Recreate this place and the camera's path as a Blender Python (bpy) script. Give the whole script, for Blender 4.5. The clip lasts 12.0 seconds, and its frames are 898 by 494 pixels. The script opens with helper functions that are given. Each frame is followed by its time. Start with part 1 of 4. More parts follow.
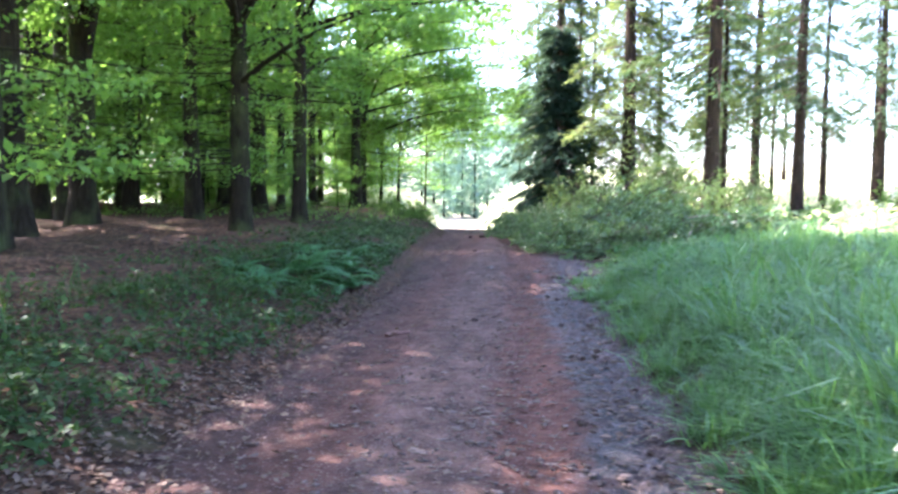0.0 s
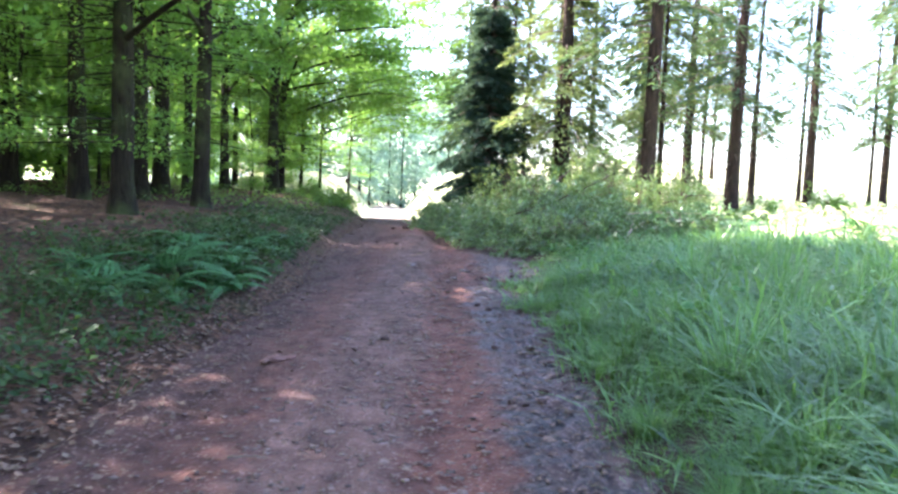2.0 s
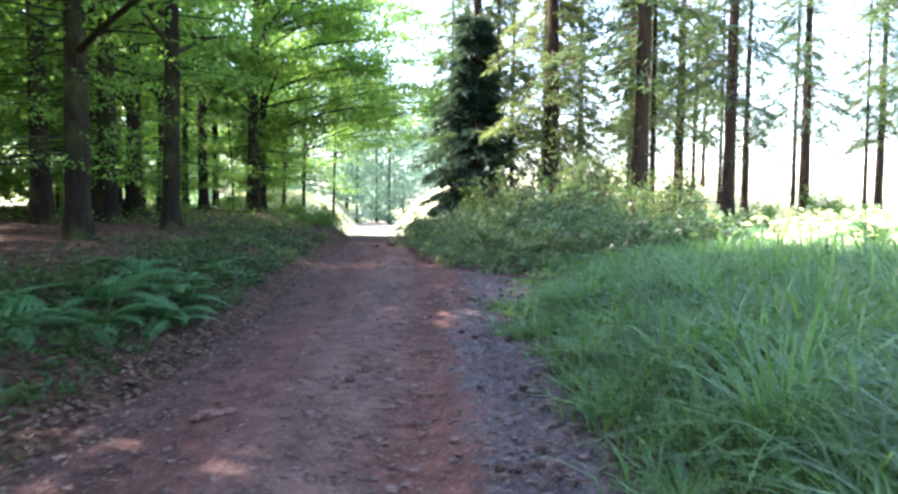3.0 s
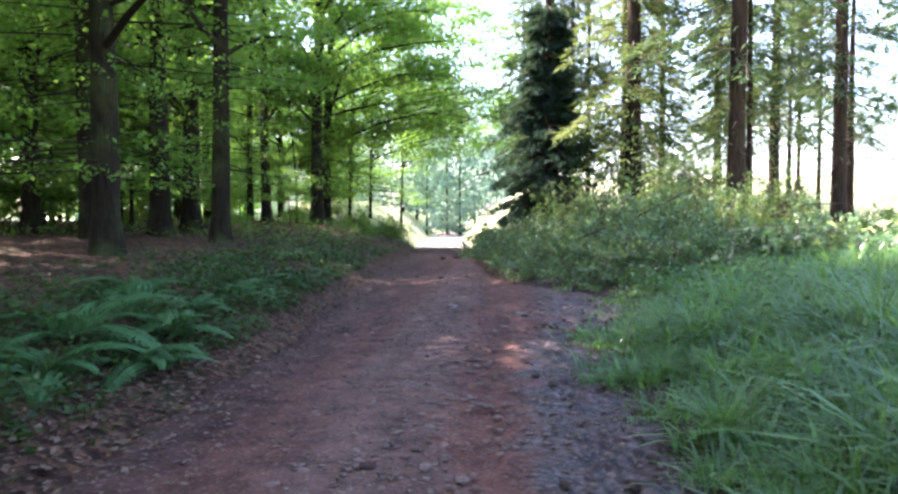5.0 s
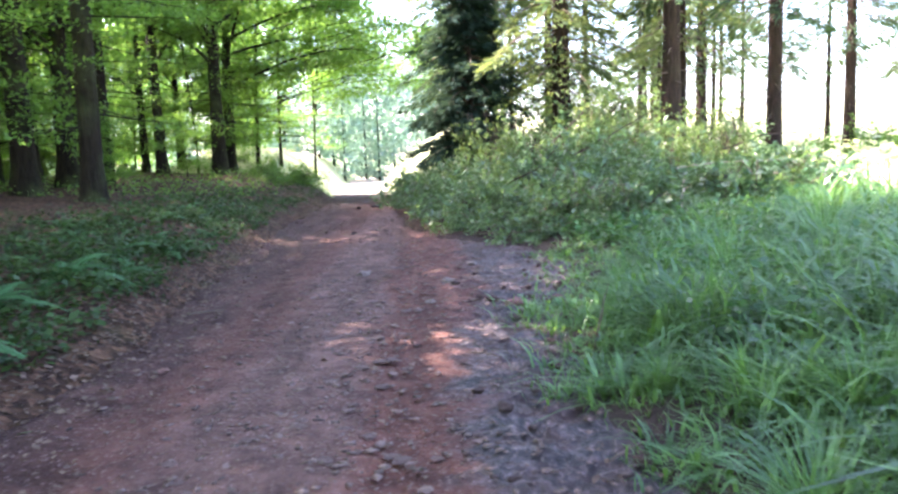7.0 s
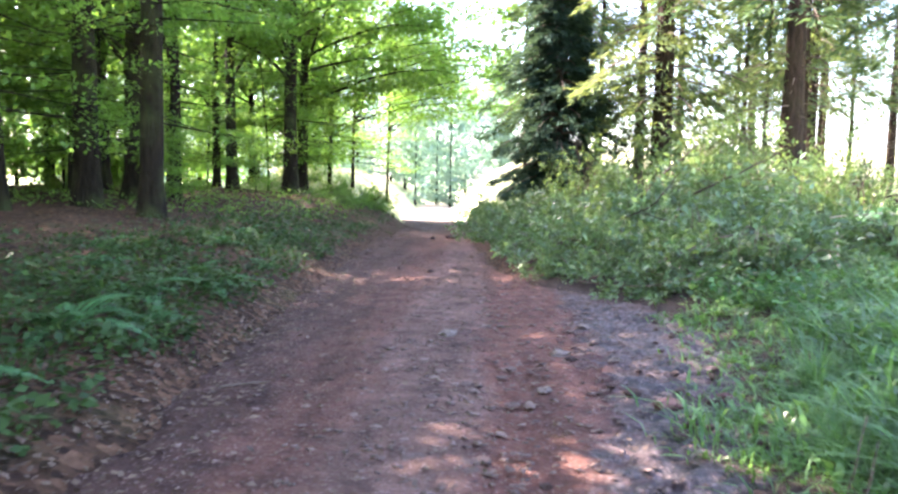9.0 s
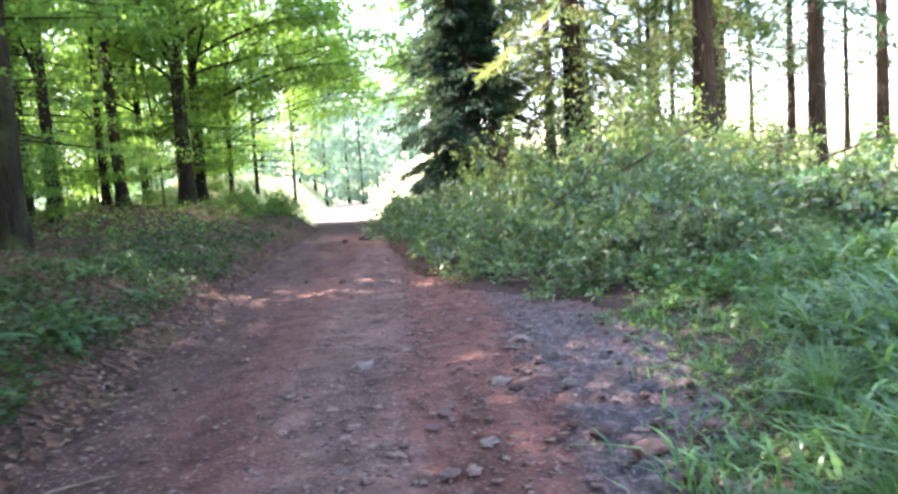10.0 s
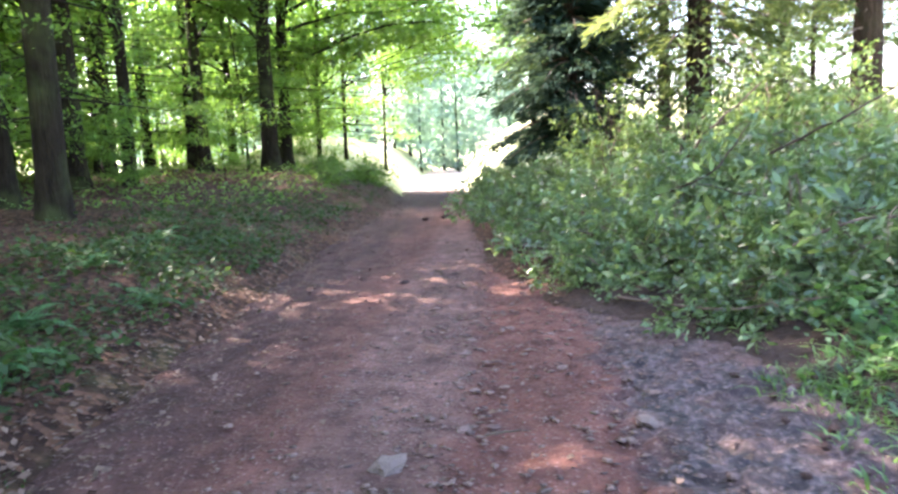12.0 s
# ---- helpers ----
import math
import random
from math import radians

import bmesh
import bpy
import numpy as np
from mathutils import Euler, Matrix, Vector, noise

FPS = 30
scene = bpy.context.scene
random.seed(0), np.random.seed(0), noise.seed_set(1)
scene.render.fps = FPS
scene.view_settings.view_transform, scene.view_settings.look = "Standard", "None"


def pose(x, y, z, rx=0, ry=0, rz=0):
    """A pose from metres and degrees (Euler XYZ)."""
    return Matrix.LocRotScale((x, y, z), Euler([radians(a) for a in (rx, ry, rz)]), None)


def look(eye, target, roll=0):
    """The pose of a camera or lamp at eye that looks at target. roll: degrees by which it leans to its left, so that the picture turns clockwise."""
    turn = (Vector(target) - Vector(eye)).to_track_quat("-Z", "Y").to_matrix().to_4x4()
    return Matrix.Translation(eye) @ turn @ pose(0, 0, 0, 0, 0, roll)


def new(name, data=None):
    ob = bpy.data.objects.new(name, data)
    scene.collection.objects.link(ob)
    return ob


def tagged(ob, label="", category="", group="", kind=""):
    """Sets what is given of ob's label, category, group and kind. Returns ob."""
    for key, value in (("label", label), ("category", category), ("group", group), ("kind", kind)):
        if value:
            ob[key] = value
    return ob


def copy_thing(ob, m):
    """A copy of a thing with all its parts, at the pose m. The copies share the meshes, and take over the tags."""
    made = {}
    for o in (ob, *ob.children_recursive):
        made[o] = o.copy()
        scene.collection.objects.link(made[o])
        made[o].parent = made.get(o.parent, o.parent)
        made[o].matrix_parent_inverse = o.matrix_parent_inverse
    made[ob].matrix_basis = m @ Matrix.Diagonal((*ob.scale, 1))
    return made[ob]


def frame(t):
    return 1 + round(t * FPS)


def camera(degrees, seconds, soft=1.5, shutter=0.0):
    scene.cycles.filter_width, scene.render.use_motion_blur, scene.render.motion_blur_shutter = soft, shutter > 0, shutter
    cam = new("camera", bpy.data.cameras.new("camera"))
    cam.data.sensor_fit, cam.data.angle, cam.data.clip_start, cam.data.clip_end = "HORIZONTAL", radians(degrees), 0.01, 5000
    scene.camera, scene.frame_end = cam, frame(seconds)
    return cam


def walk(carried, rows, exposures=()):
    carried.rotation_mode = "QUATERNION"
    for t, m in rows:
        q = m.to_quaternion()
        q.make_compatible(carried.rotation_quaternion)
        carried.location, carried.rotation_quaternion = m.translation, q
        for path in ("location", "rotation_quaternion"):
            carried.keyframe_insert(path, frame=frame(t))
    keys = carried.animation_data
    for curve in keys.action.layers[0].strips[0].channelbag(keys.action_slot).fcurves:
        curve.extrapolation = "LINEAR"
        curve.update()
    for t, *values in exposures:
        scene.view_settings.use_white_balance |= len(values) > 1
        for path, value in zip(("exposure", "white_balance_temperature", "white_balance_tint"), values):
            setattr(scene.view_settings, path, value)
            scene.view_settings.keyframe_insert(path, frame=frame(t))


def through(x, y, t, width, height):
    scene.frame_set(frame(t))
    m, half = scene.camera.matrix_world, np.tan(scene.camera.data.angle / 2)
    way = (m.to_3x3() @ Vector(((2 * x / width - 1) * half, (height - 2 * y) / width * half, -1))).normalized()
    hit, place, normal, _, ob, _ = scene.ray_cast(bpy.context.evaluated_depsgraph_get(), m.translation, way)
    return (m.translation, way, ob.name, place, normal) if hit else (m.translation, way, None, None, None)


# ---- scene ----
LENS = 62.6
PATH = [
    (0, (0.229, 0.691, 1.645), (0.068, 2.679, 1.506), 0.4),
    (0.5, (0.21, 1.229, 1.66), (-0.015, 3.205, 1.448), 0.5),
    (1, (0.175, 1.781, 1.652), (0.121, 3.767, 1.426), -0.2),
    (1.5, (0.259, 2.286, 1.632), (0.199, 4.278, 1.458), -2.9),
    (2, (0.276, 2.827, 1.589), (0.314, 4.82, 1.427), 2.3),
    (2.5, (0.338, 3.416, 1.54), (0.484, 5.405, 1.395), -3.7),
    (2.7, (0.383, 3.653, 1.568), (0.440, 5.647, 1.432), 0.8),
    (4.3, (0.593, 5.434, 1.447), (0.671, 7.432, 1.415), -1.3),
    (4.5, (0.581, 5.671, 1.449), (0.574, 7.67, 1.397), -2.8),
    (5, (0.554, 6.176, 1.465), (0.418, 8.17, 1.373), -0.1),
    (5.5, (0.512, 6.724, 1.47), (0.554, 8.719, 1.34), 0.0),
    (6, (0.52, 7.222, 1.48), (0.392, 9.212, 1.321), 0.8),
    (6.5, (0.54, 7.823, 1.465), (0.671, 9.808, 1.259), -0.0),
    (7, (0.577, 8.345, 1.459), (0.646, 10.329, 1.211), -2.0),
    (7.5, (0.496, 8.932, 1.459), (0.444, 10.914, 1.199), 3.3),
    (7.7, (0.454, 9.183, 1.478), (0.327, 11.165, 1.241), 1.7),
    (9.3, (0.171, 10.695, 1.515), (0.071, 12.686, 1.351), 0.8),
    (9.5, (0.174, 10.987, 1.531), (0.144, 12.981, 1.374), 2.5),
    (10, (0.24, 11.64, 1.515), (0.355, 13.627, 1.318), -3.8),
    (10.5, (0.286, 12.317, 1.524), (0.321, 14.298, 1.245), 0.5),
    (11, (0.361, 12.904, 1.525), (0.567, 14.877, 1.27), -1.2),
    (11.5, (0.404, 13.491, 1.571), (0.372, 15.478, 1.342), -1.2),
    (12, (0.436, 14.008, 1.607), (0.289, 15.984, 1.335), -2.5),
]
cam = camera(LENS, 12.0, soft=2.6, shutter=0.5)
EXPOSURES = [(0, 3.42, 5800, 22), (1, 3.68, 5850, 22), (2.5, 3.26, 6000, 21), (4.5, 2.9, 6200, 23), (5.5, 3.22, 6200, 24), (7.0, 3.58, 6250, 25), (7.5, 3.7, 6300, 25), (9.5, 3.8, 6450, 24), (10.0, 3.67, 6450, 24), (10.5, 3.7, 6450, 24), (12, 3.78, 6500, 24)]
walk(cam, [(t, look(eye, target, roll)) for t, eye, target, roll in PATH], EXPOSURES)

# ---------------------------------------------------------------- light
SUN_DIR = Vector((-0.60, 0.26, 0.74)).normalized()  # towards the sun
world = bpy.data.worlds.new("sky")
scene.world = world
world.use_nodes = True
wn = world.node_tree.nodes
sky = wn.new("ShaderNodeTexSky")
sky.sky_type = "NISHITA"
sky.sun_disc = False
sky.sun_elevation = math.asin(SUN_DIR.z)
sky.sun_rotation = math.atan2(SUN_DIR.x, SUN_DIR.y)
sky.dust_density = 2.0
wn["Background"].inputs["Strength"].default_value = 0.15
world.node_tree.links.new(sky.outputs["Color"], wn["Background"].inputs["Color"])
sun = new("sun", bpy.data.lights.new("sun", "SUN"))
sun.data.energy, sun.data.angle, sun.data.color = 4.5, radians(0.6), (1.0, 0.93, 0.82)
sun.matrix_world = look((0, 0, 60), Vector((0, 0, 60)) - SUN_DIR)


# ---------------------------------------------------------------- materials
def nodes_of(name):
    m = bpy.data.materials.new(name)
    m.use_nodes = True
    nt = m.node_tree
    return m, nt, nt.nodes, nt.links, nt.nodes["Principled BSDF"]


def noise_node(nt, scale, detail=4.0, coords="Object", stretch=None, rough=0.55):
    tc = nt.nodes.new("ShaderNodeTexCoord")
    n = nt.nodes.new("ShaderNodeTexNoise")
    n.inputs["Scale"].default_value, n.inputs["Detail"].default_value = scale, detail
    n.inputs["Roughness"].default_value = rough
    src = tc.outputs[coords]
    if stretch:
        mp = nt.nodes.new("ShaderNodeMapping")
        mp.inputs["Scale"].default_value = stretch
        nt.links.new(src, mp.inputs["Vector"])
        src = mp.outputs["Vector"]
    nt.links.new(src, n.inputs["Vector"])
    return n


def ramp(nt, fac, *stops):
    r = nt.nodes.new("ShaderNodeValToRGB")
    e = r.color_ramp.elements
    while len(e) < len(stops):
        e.new(0.5)
    for k, (p, c) in enumerate(stops):
        e[k].position = p
        e[k].color = (*c, 1) if len(c) == 3 else c
    nt.links.new(fac, r.inputs["Fac"])
    return r.outputs["Color"]


def mix(nt, fac, a, b, mode="MIX"):
    m = nt.nodes.new("ShaderNodeMix")
    m.data_type, m.blend_type = "RGBA", mode
    for sock, v in ((m.inputs[0], fac), (m.inputs[6], a), (m.inputs[7], b)):
        if isinstance(v, (int, float)):
            sock.default_value = v
        elif isinstance(v, tuple):
            sock.default_value = (*v, 1)
        else:
            nt.links.new(v, sock)
    return m.outputs[2]


def bump(nt, bsdf, height, strength, dist=0.02):
    b = nt.nodes.new("ShaderNodeBump")
    b.inputs["Strength"].default_value, b.inputs["Distance"].default_value = strength, dist
    nt.links.new(height, b.inputs["Height"])
    nt.links.new(b.outputs["Normal"], bsdf.inputs["Normal"])


def span(nt, value, lo, hi):
    r = nt.nodes.new("ShaderNodeMapRange")
    r.interpolation_type = "SMOOTHSTEP"
    r.inputs["From Min"].default_value, r.inputs["From Max"].default_value = lo, hi
    nt.links.new(value, r.inputs["Value"])
    return r.outputs["Result"]


def maths(nt, op, a, b):
    m = nt.nodes.new("ShaderNodeMath")
    m.operation = op
    for sock, v in ((m.inputs[0], a), (m.inputs[1], b)):
        if isinstance(v, (int, float)):
            sock.default_value = v
        else:
            nt.links.new(v, sock)
    return m.outputs[0]


def leaf_material(name, dark, light, through=0.45, gloss=0.45, skew=1.0, sheen=0.3, patch=0.0):
    m, nt, n, l, bsdf = nodes_of(name)
    g = n.new("ShaderNodeNewGeometry")
    big = noise_node(nt, 0.9, 2.0)
    col = mix(nt, maths(nt, "POWER", g.outputs["Random Per Island"], skew), dark, light)
    col = mix(nt, maths(nt, "MULTIPLY", big.outputs["Fac"], 0.5), col, tuple(0.55 * a + 0.45 * b for a, b in zip(dark, light)))
    if patch:
        clump = noise_node(nt, 2.4, 5.0, rough=0.7)
        col = mix(nt, patch, col, ramp(nt, clump.outputs["Fac"], (0.38, (0.3, 0.36, 0.38)), (0.52, (0.95, 0.95, 0.95)), (0.68, (1.5, 1.35, 1.0))), "MULTIPLY")
    l.new(col, bsdf.inputs["Base Color"])
    bsdf.inputs["Roughness"].default_value = gloss
    bsdf.inputs["Specular IOR Level"].default_value = sheen
    tr = n.new("ShaderNodeBsdfTranslucent")
    l.new(mix(nt, 0.5, col, (light[0] * 1.5, light[1] * 1.35, light[2] * 0.6)), tr.inputs["Color"])
    ms = n.new("ShaderNodeMixShader")
    ms.inputs["Fac"].default_value = through
    l.new(bsdf.outputs["BSDF"], ms.inputs[1])
    l.new(tr.outputs["BSDF"], ms.inputs[2])
    l.new(ms.outputs["Shader"], n["Material Output"].inputs["Surface"])
    return m


def bark_material(name, dark, light, moss=0.3):
    m, nt, n, l, bsdf = nodes_of(name)
    a = noise_node(nt, 3.0, 8.0, stretch=(4, 4, 0.7), rough=0.65)
    b = noise_node(nt, 1.1, 3.0)
    c = noise_node(nt, 14.0, 4.0, stretch=(2, 2, 0.4))
    col = ramp(nt, a.outputs["Fac"], (0.3, dark), (0.7, light))
    col = mix(nt, maths(nt, "MULTIPLY", span(nt, b.outputs["Fac"], 0.45, 0.7), moss), col, (0.07, 0.095, 0.03))
    l.new(col, bsdf.inputs["Base Color"])
    bsdf.inputs["Roughness"].default_value = 0.95
    bsdf.inputs["Specular IOR Level"].default_value = 0.12
    bump(nt, bsdf, maths(nt, "ADD", a.outputs["Fac"], c.outputs["Fac"]), 1.0, 0.06)
    return m


def plain_material(name, dark, light, scale=6.0, rough=0.85, bumpy=0.4, island=False):
    m, nt, n, l, bsdf = nodes_of(name)
    a = noise_node(nt, scale, 6.0)
    col = ramp(nt, a.outputs["Fac"], (0.3, dark), (0.7, light))
    if island:
        g = n.new("ShaderNodeNewGeometry")
        col = mix(nt, 0.6, col, ramp(nt, g.outputs["Random Per Island"], (0.0, dark), (1.0, light)))
    l.new(col, bsdf.inputs["Base Color"])
    bsdf.inputs["Roughness"].default_value = rough
    bsdf.inputs["Specular IOR Level"].default_value = 0.2
    bump(nt, bsdf, a.outputs["Fac"], bumpy)
    return m


def track_material():
    """Trodden red earth with grey gravel in the middle and wet grey mud along one side; far end painted sun-pale."""
    m, nt, n, l, bsdf = nodes_of("track_earth")
    tc = n.new("ShaderNodeTexCoord")
    sep = n.new("ShaderNodeSeparateXYZ")
    l.new(tc.outputs["Object"], sep.inputs["Vector"])
    wob = noise_node(nt, 0.55, 3.0)
    x = maths(nt, "ADD", sep.outputs["X"], maths(nt, "MULTIPLY", maths(nt, "SUBTRACT", wob.outputs["Fac"], 0.5), 0.7))
    wob2 = noise_node(nt, 2.6, 5.0, rough=0.65)
    x = maths(nt, "ADD", x, maths(nt, "MULTIPLY", maths(nt, "SUBTRACT", wob2.outputs["Fac"], 0.5), 0.8))
    fine = noise_node(nt, 34.0, 6.0, rough=0.7)
    mid = noise_node(nt, 4.0, 6.0, rough=0.65)
    red = ramp(nt, mid.outputs["Fac"], (0.3, (0.060, 0.0255, 0.019)), (0.7, (0.166, 0.071, 0.051)))
    grey = ramp(nt, mid.outputs["Fac"], (0.3, (0.052, 0.029, 0.024)), (0.7, (0.172, 0.101, 0.081)))
    churned = noise_node(nt, 13.0, 5.0, rough=0.7)
    mud = ramp(nt, churned.outputs["Fac"], (0.38, (0.008, 0.0062, 0.0066)), (0.52, (0.042, 0.032, 0.032)), (0.68, (0.155, 0.117, 0.113)))
    # stony crown between the wheel tracks
    strip = maths(nt, "MULTIPLY", span(nt, x, -1.0, -0.55), maths(nt, "SUBTRACT", 1.0, span(nt, x, 0.05, 0.32)))
    col = mix(nt, maths(nt, "MULTIPLY", strip, 0.75), red, grey)
    # darker strip along the foot of the wooded bank
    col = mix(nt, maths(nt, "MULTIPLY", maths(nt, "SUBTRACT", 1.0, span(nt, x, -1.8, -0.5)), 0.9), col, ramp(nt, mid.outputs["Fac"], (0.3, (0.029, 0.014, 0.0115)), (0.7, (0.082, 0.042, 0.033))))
    muddy = maths(nt, "MULTIPLY", span(nt, maths(nt, "SUBTRACT", x, maths(nt, "MULTIPLY", span(nt, sep.outputs["Y"], 12.5, 16.0), 0.35)), 0.6, 0.95), maths(nt, "SUBTRACT", 1.0, span(nt, sep.outputs["Y"], 19.0, 24.0)))
    muddy = maths(nt, "MULTIPLY", muddy, maths(nt, "ADD", 0.75, maths(nt, "MULTIPLY", span(nt, wob2.outputs["Fac"], 0.42, 0.58), 0.25)))
    col = mix(nt, muddy, col, mud)
    v = n.new("ShaderNodeTexVoronoi")
    v.inputs["Scale"].default_value = 26.0
    l.new(tc.outputs["Object"], v.inputs["Vector"])
    chip = maths(nt, "MULTIPLY", maths(nt, "LESS_THAN", v.outputs["Distance"], 0.32), maths(nt, "GREATER_THAN", fine.outputs["Fac"], 0.5))
    col = mix(nt, maths(nt, "MULTIPLY", chip, 0.42), col, (0.23, 0.165, 0.145))
    # far end paled: the overexposed sunlight is put into the colour
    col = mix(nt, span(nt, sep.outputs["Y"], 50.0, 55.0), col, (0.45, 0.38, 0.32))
    streak = noise_node(nt, 1.0, 5.0, stretch=(2.6, 0.5, 1.0), rough=0.6)
    col = mix(nt, 0.8, col, ramp(nt, streak.outputs["Fac"], (0.32, (0.6, 0.58, 0.57)), (0.66, (1.25, 1.25, 1.25))), "MULTIPLY")
    col = mix(nt, 0.35, col, ramp(nt, fine.outputs["Fac"], (0.3, (0.35, 0.35, 0.35)), (0.7, (1.5, 1.5, 1.5))), "MULTIPLY")
    l.new(col, bsdf.inputs["Base Color"])
    l.new(maths(nt, "ADD", maths(nt, "MULTIPLY", muddy, 0.12), 0.2), bsdf.inputs["Specular IOR Level"])
    r = mix(nt, muddy, (0.9, 0.9, 0.9), (0.6, 0.6, 0.6))
    l.new(r, bsdf.inputs["Roughness"])
    bump(nt, bsdf, maths(nt, "ADD", fine.outputs["Fac"], maths(nt, "MULTIPLY", v.outputs["Distance"], -0.8)), 0.75, 0.025)
    return m


def ground_material():
    """Forest floor of leaf litter and moss; green turf in the open, paled to carry sun glare."""
    m, nt, n, l, bsdf = nodes_of("forest_floor")
    tc = n.new("ShaderNodeTexCoord")
    sep = n.new("ShaderNodeSeparateXYZ")
    l.new(tc.outputs["Object"], sep.inputs["Vector"])
    v = n.new("ShaderNodeTexVoronoi")
    v.inputs["Scale"].default_value = 16.0
    l.new(tc.outputs["Object"], v.inputs["Vector"])
    fine = noise_node(nt, 22.0, 6.0, rough=0.7)
    big = noise_node(nt, 0.7, 4.0)
    hs = n.new("ShaderNodeSeparateColor")
    l.new(v.outputs["Color"], hs.inputs["Color"])
    litter = ramp(nt, hs.outputs["Red"], (0.0, (0.02, 0.010, 0.007)), (0.5, (0.050, 0.025, 0.015)), (1.0, (0.12, 0.062, 0.037)))
    litter = mix(nt, 0.5, litter, ramp(nt, fine.outputs["Fac"], (0.3, (0.3, 0.3, 0.3)), (0.7, (1.5, 1.5, 1.5))), "MULTIPLY")
    moss = ramp(nt, fine.outputs["Fac"], (0.3, (0.022, 0.034, 0.01)), (0.7, (0.06, 0.085, 0.026)))
    col = mix(nt, maths(nt, "MULTIPLY", span(nt, big.outputs["Fac"], 0.56, 0.72), 0.4), litter, moss)
    # turf tone lifted: the glare of full sun is in the colour
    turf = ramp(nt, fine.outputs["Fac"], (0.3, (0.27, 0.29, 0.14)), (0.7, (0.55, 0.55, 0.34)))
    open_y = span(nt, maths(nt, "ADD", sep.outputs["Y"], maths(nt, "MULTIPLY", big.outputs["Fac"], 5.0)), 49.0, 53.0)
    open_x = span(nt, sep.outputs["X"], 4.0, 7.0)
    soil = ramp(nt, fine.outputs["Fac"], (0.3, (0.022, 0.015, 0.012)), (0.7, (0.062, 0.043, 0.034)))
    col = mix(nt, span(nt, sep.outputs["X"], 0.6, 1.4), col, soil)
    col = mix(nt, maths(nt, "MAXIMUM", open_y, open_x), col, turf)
    l.new(col, bsdf.inputs["Base Color"])
    bsdf.inputs["Roughness"].default_value = 0.95
    bsdf.inputs["Specular IOR Level"].default_value = 0.15
    bump(nt, bsdf, maths(nt, "ADD", fine.outputs["Fac"], v.outputs["Distance"]), 0.8, 0.03)
    return m


M_TRACK = track_material()
M_GROUND = ground_material()
M_BEECH_BARK = bark_material("beech_bark", (0.007, 0.005, 0.0035), (0.030, 0.023, 0.014), 0.5)
M_PINE_BARK = bark_material("conifer_bark", (0.013, 0.009, 0.007), (0.055, 0.034, 0.025), 0.1)
M_TWIG = plain_material("dead_wood", (0.06, 0.042, 0.03), (0.16, 0.12, 0.09), 12.0)
M_CANE = plain_material("dead_cane", (0.02, 0.013, 0.010), (0.07, 0.045, 0.035), 12.0)
M_PALE_WOOD = plain_material("weathered_wood", (0.20, 0.16, 0.12), (0.42, 0.36, 0.28), 9.0)
M_BEECH = leaf_material("beech_leaf", (0.06, 0.145, 0.03), (0.155, 0.295, 0.06), 0.62)
M_SAPLING = leaf_material("sapling_leaf", (0.07, 0.15, 0.035), (0.16, 0.28, 0.07), 0.55)
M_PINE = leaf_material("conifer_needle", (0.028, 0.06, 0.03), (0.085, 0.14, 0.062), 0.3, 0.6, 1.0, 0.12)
# paler copy of the needle colour, with sunlight put into it
M_PINE_LIT = leaf_material("larch_needle_lit", (0.05, 0.09, 0.035), (0.16, 0.21, 0.08), 0.42, 0.6, 1.0, 0.12)
M_YEW = leaf_material("dark_spruce_needle", (0.016, 0.036, 0.026), (0.052, 0.092, 0.062), 0.25, 0.7, 1.0, 0.08)
M_BRAMBLE = leaf_material("bramble_leaf", (0.011, 0.038, 0.013), (0.20, 0.33, 0.15), 0.35, 0.33, 2.3, 0.45, 0.75)
M_HAZEL = leaf_material("hazel_leaf", (0.013, 0.038, 0.012), (0.17, 0.26, 0.10), 0.45, 0.35, 1.6)
M_FERN = leaf_material("fern_frond", (0.03, 0.10, 0.035), (0.085, 0.20, 0.075), 0.4, 0.5, 1.0, 0.25)
M_GRASS = leaf_material("grass_blade", (0.014, 0.062, 0.014), (0.185, 0.36, 0.12), 0.42, 0.34, 2.0, 0.45, 1.0)
M_TUSSOCK = leaf_material("tussock_blade", (0.025, 0.085, 0.022), (0.17, 0.33, 0.11), 0.42, 0.3, 1.5, 0.5)
M_HERB = leaf_material("herb_leaf", (0.016, 0.042, 0.013), (0.062, 0.115, 0.034), 0.35, 0.5, 1.3, 0.2, 0.6)
M_NETTLE = leaf_material("nettle_leaf", (0.016, 0.06, 0.018), (0.085, 0.20, 0.062), 0.4, 0.45, 1.2, 0.25, 0.6)
# pale blue-green puts the distance haze into the leaf colour
M_FAR = leaf_material("haze_tinted_foliage", (0.12, 0.21, 0.20), (0.26, 0.39, 0.36), 0.52)
# base colour raised so that it carries the sun's glare
M_BRACKEN = leaf_material("sun_painted_bracken", (0.25, 0.31, 0.17), (0.46, 0.52, 0.32), 0.5)
M_DRY = plain_material("dry_leaf", (0.03, 0.018, 0.013), (0.18, 0.118, 0.083), 30.0, 0.7, 0.2, True)
M_STONE = plain_material("track_stone", (0.03, 0.019, 0.016), (0.20, 0.135, 0.110), 20.0, 0.8, 0.4, True)
M_FLAT = plain_material("bedded_stone", (0.055, 0.034, 0.029), (0.145, 0.094, 0.08), 18.0, 0.85, 0.5)
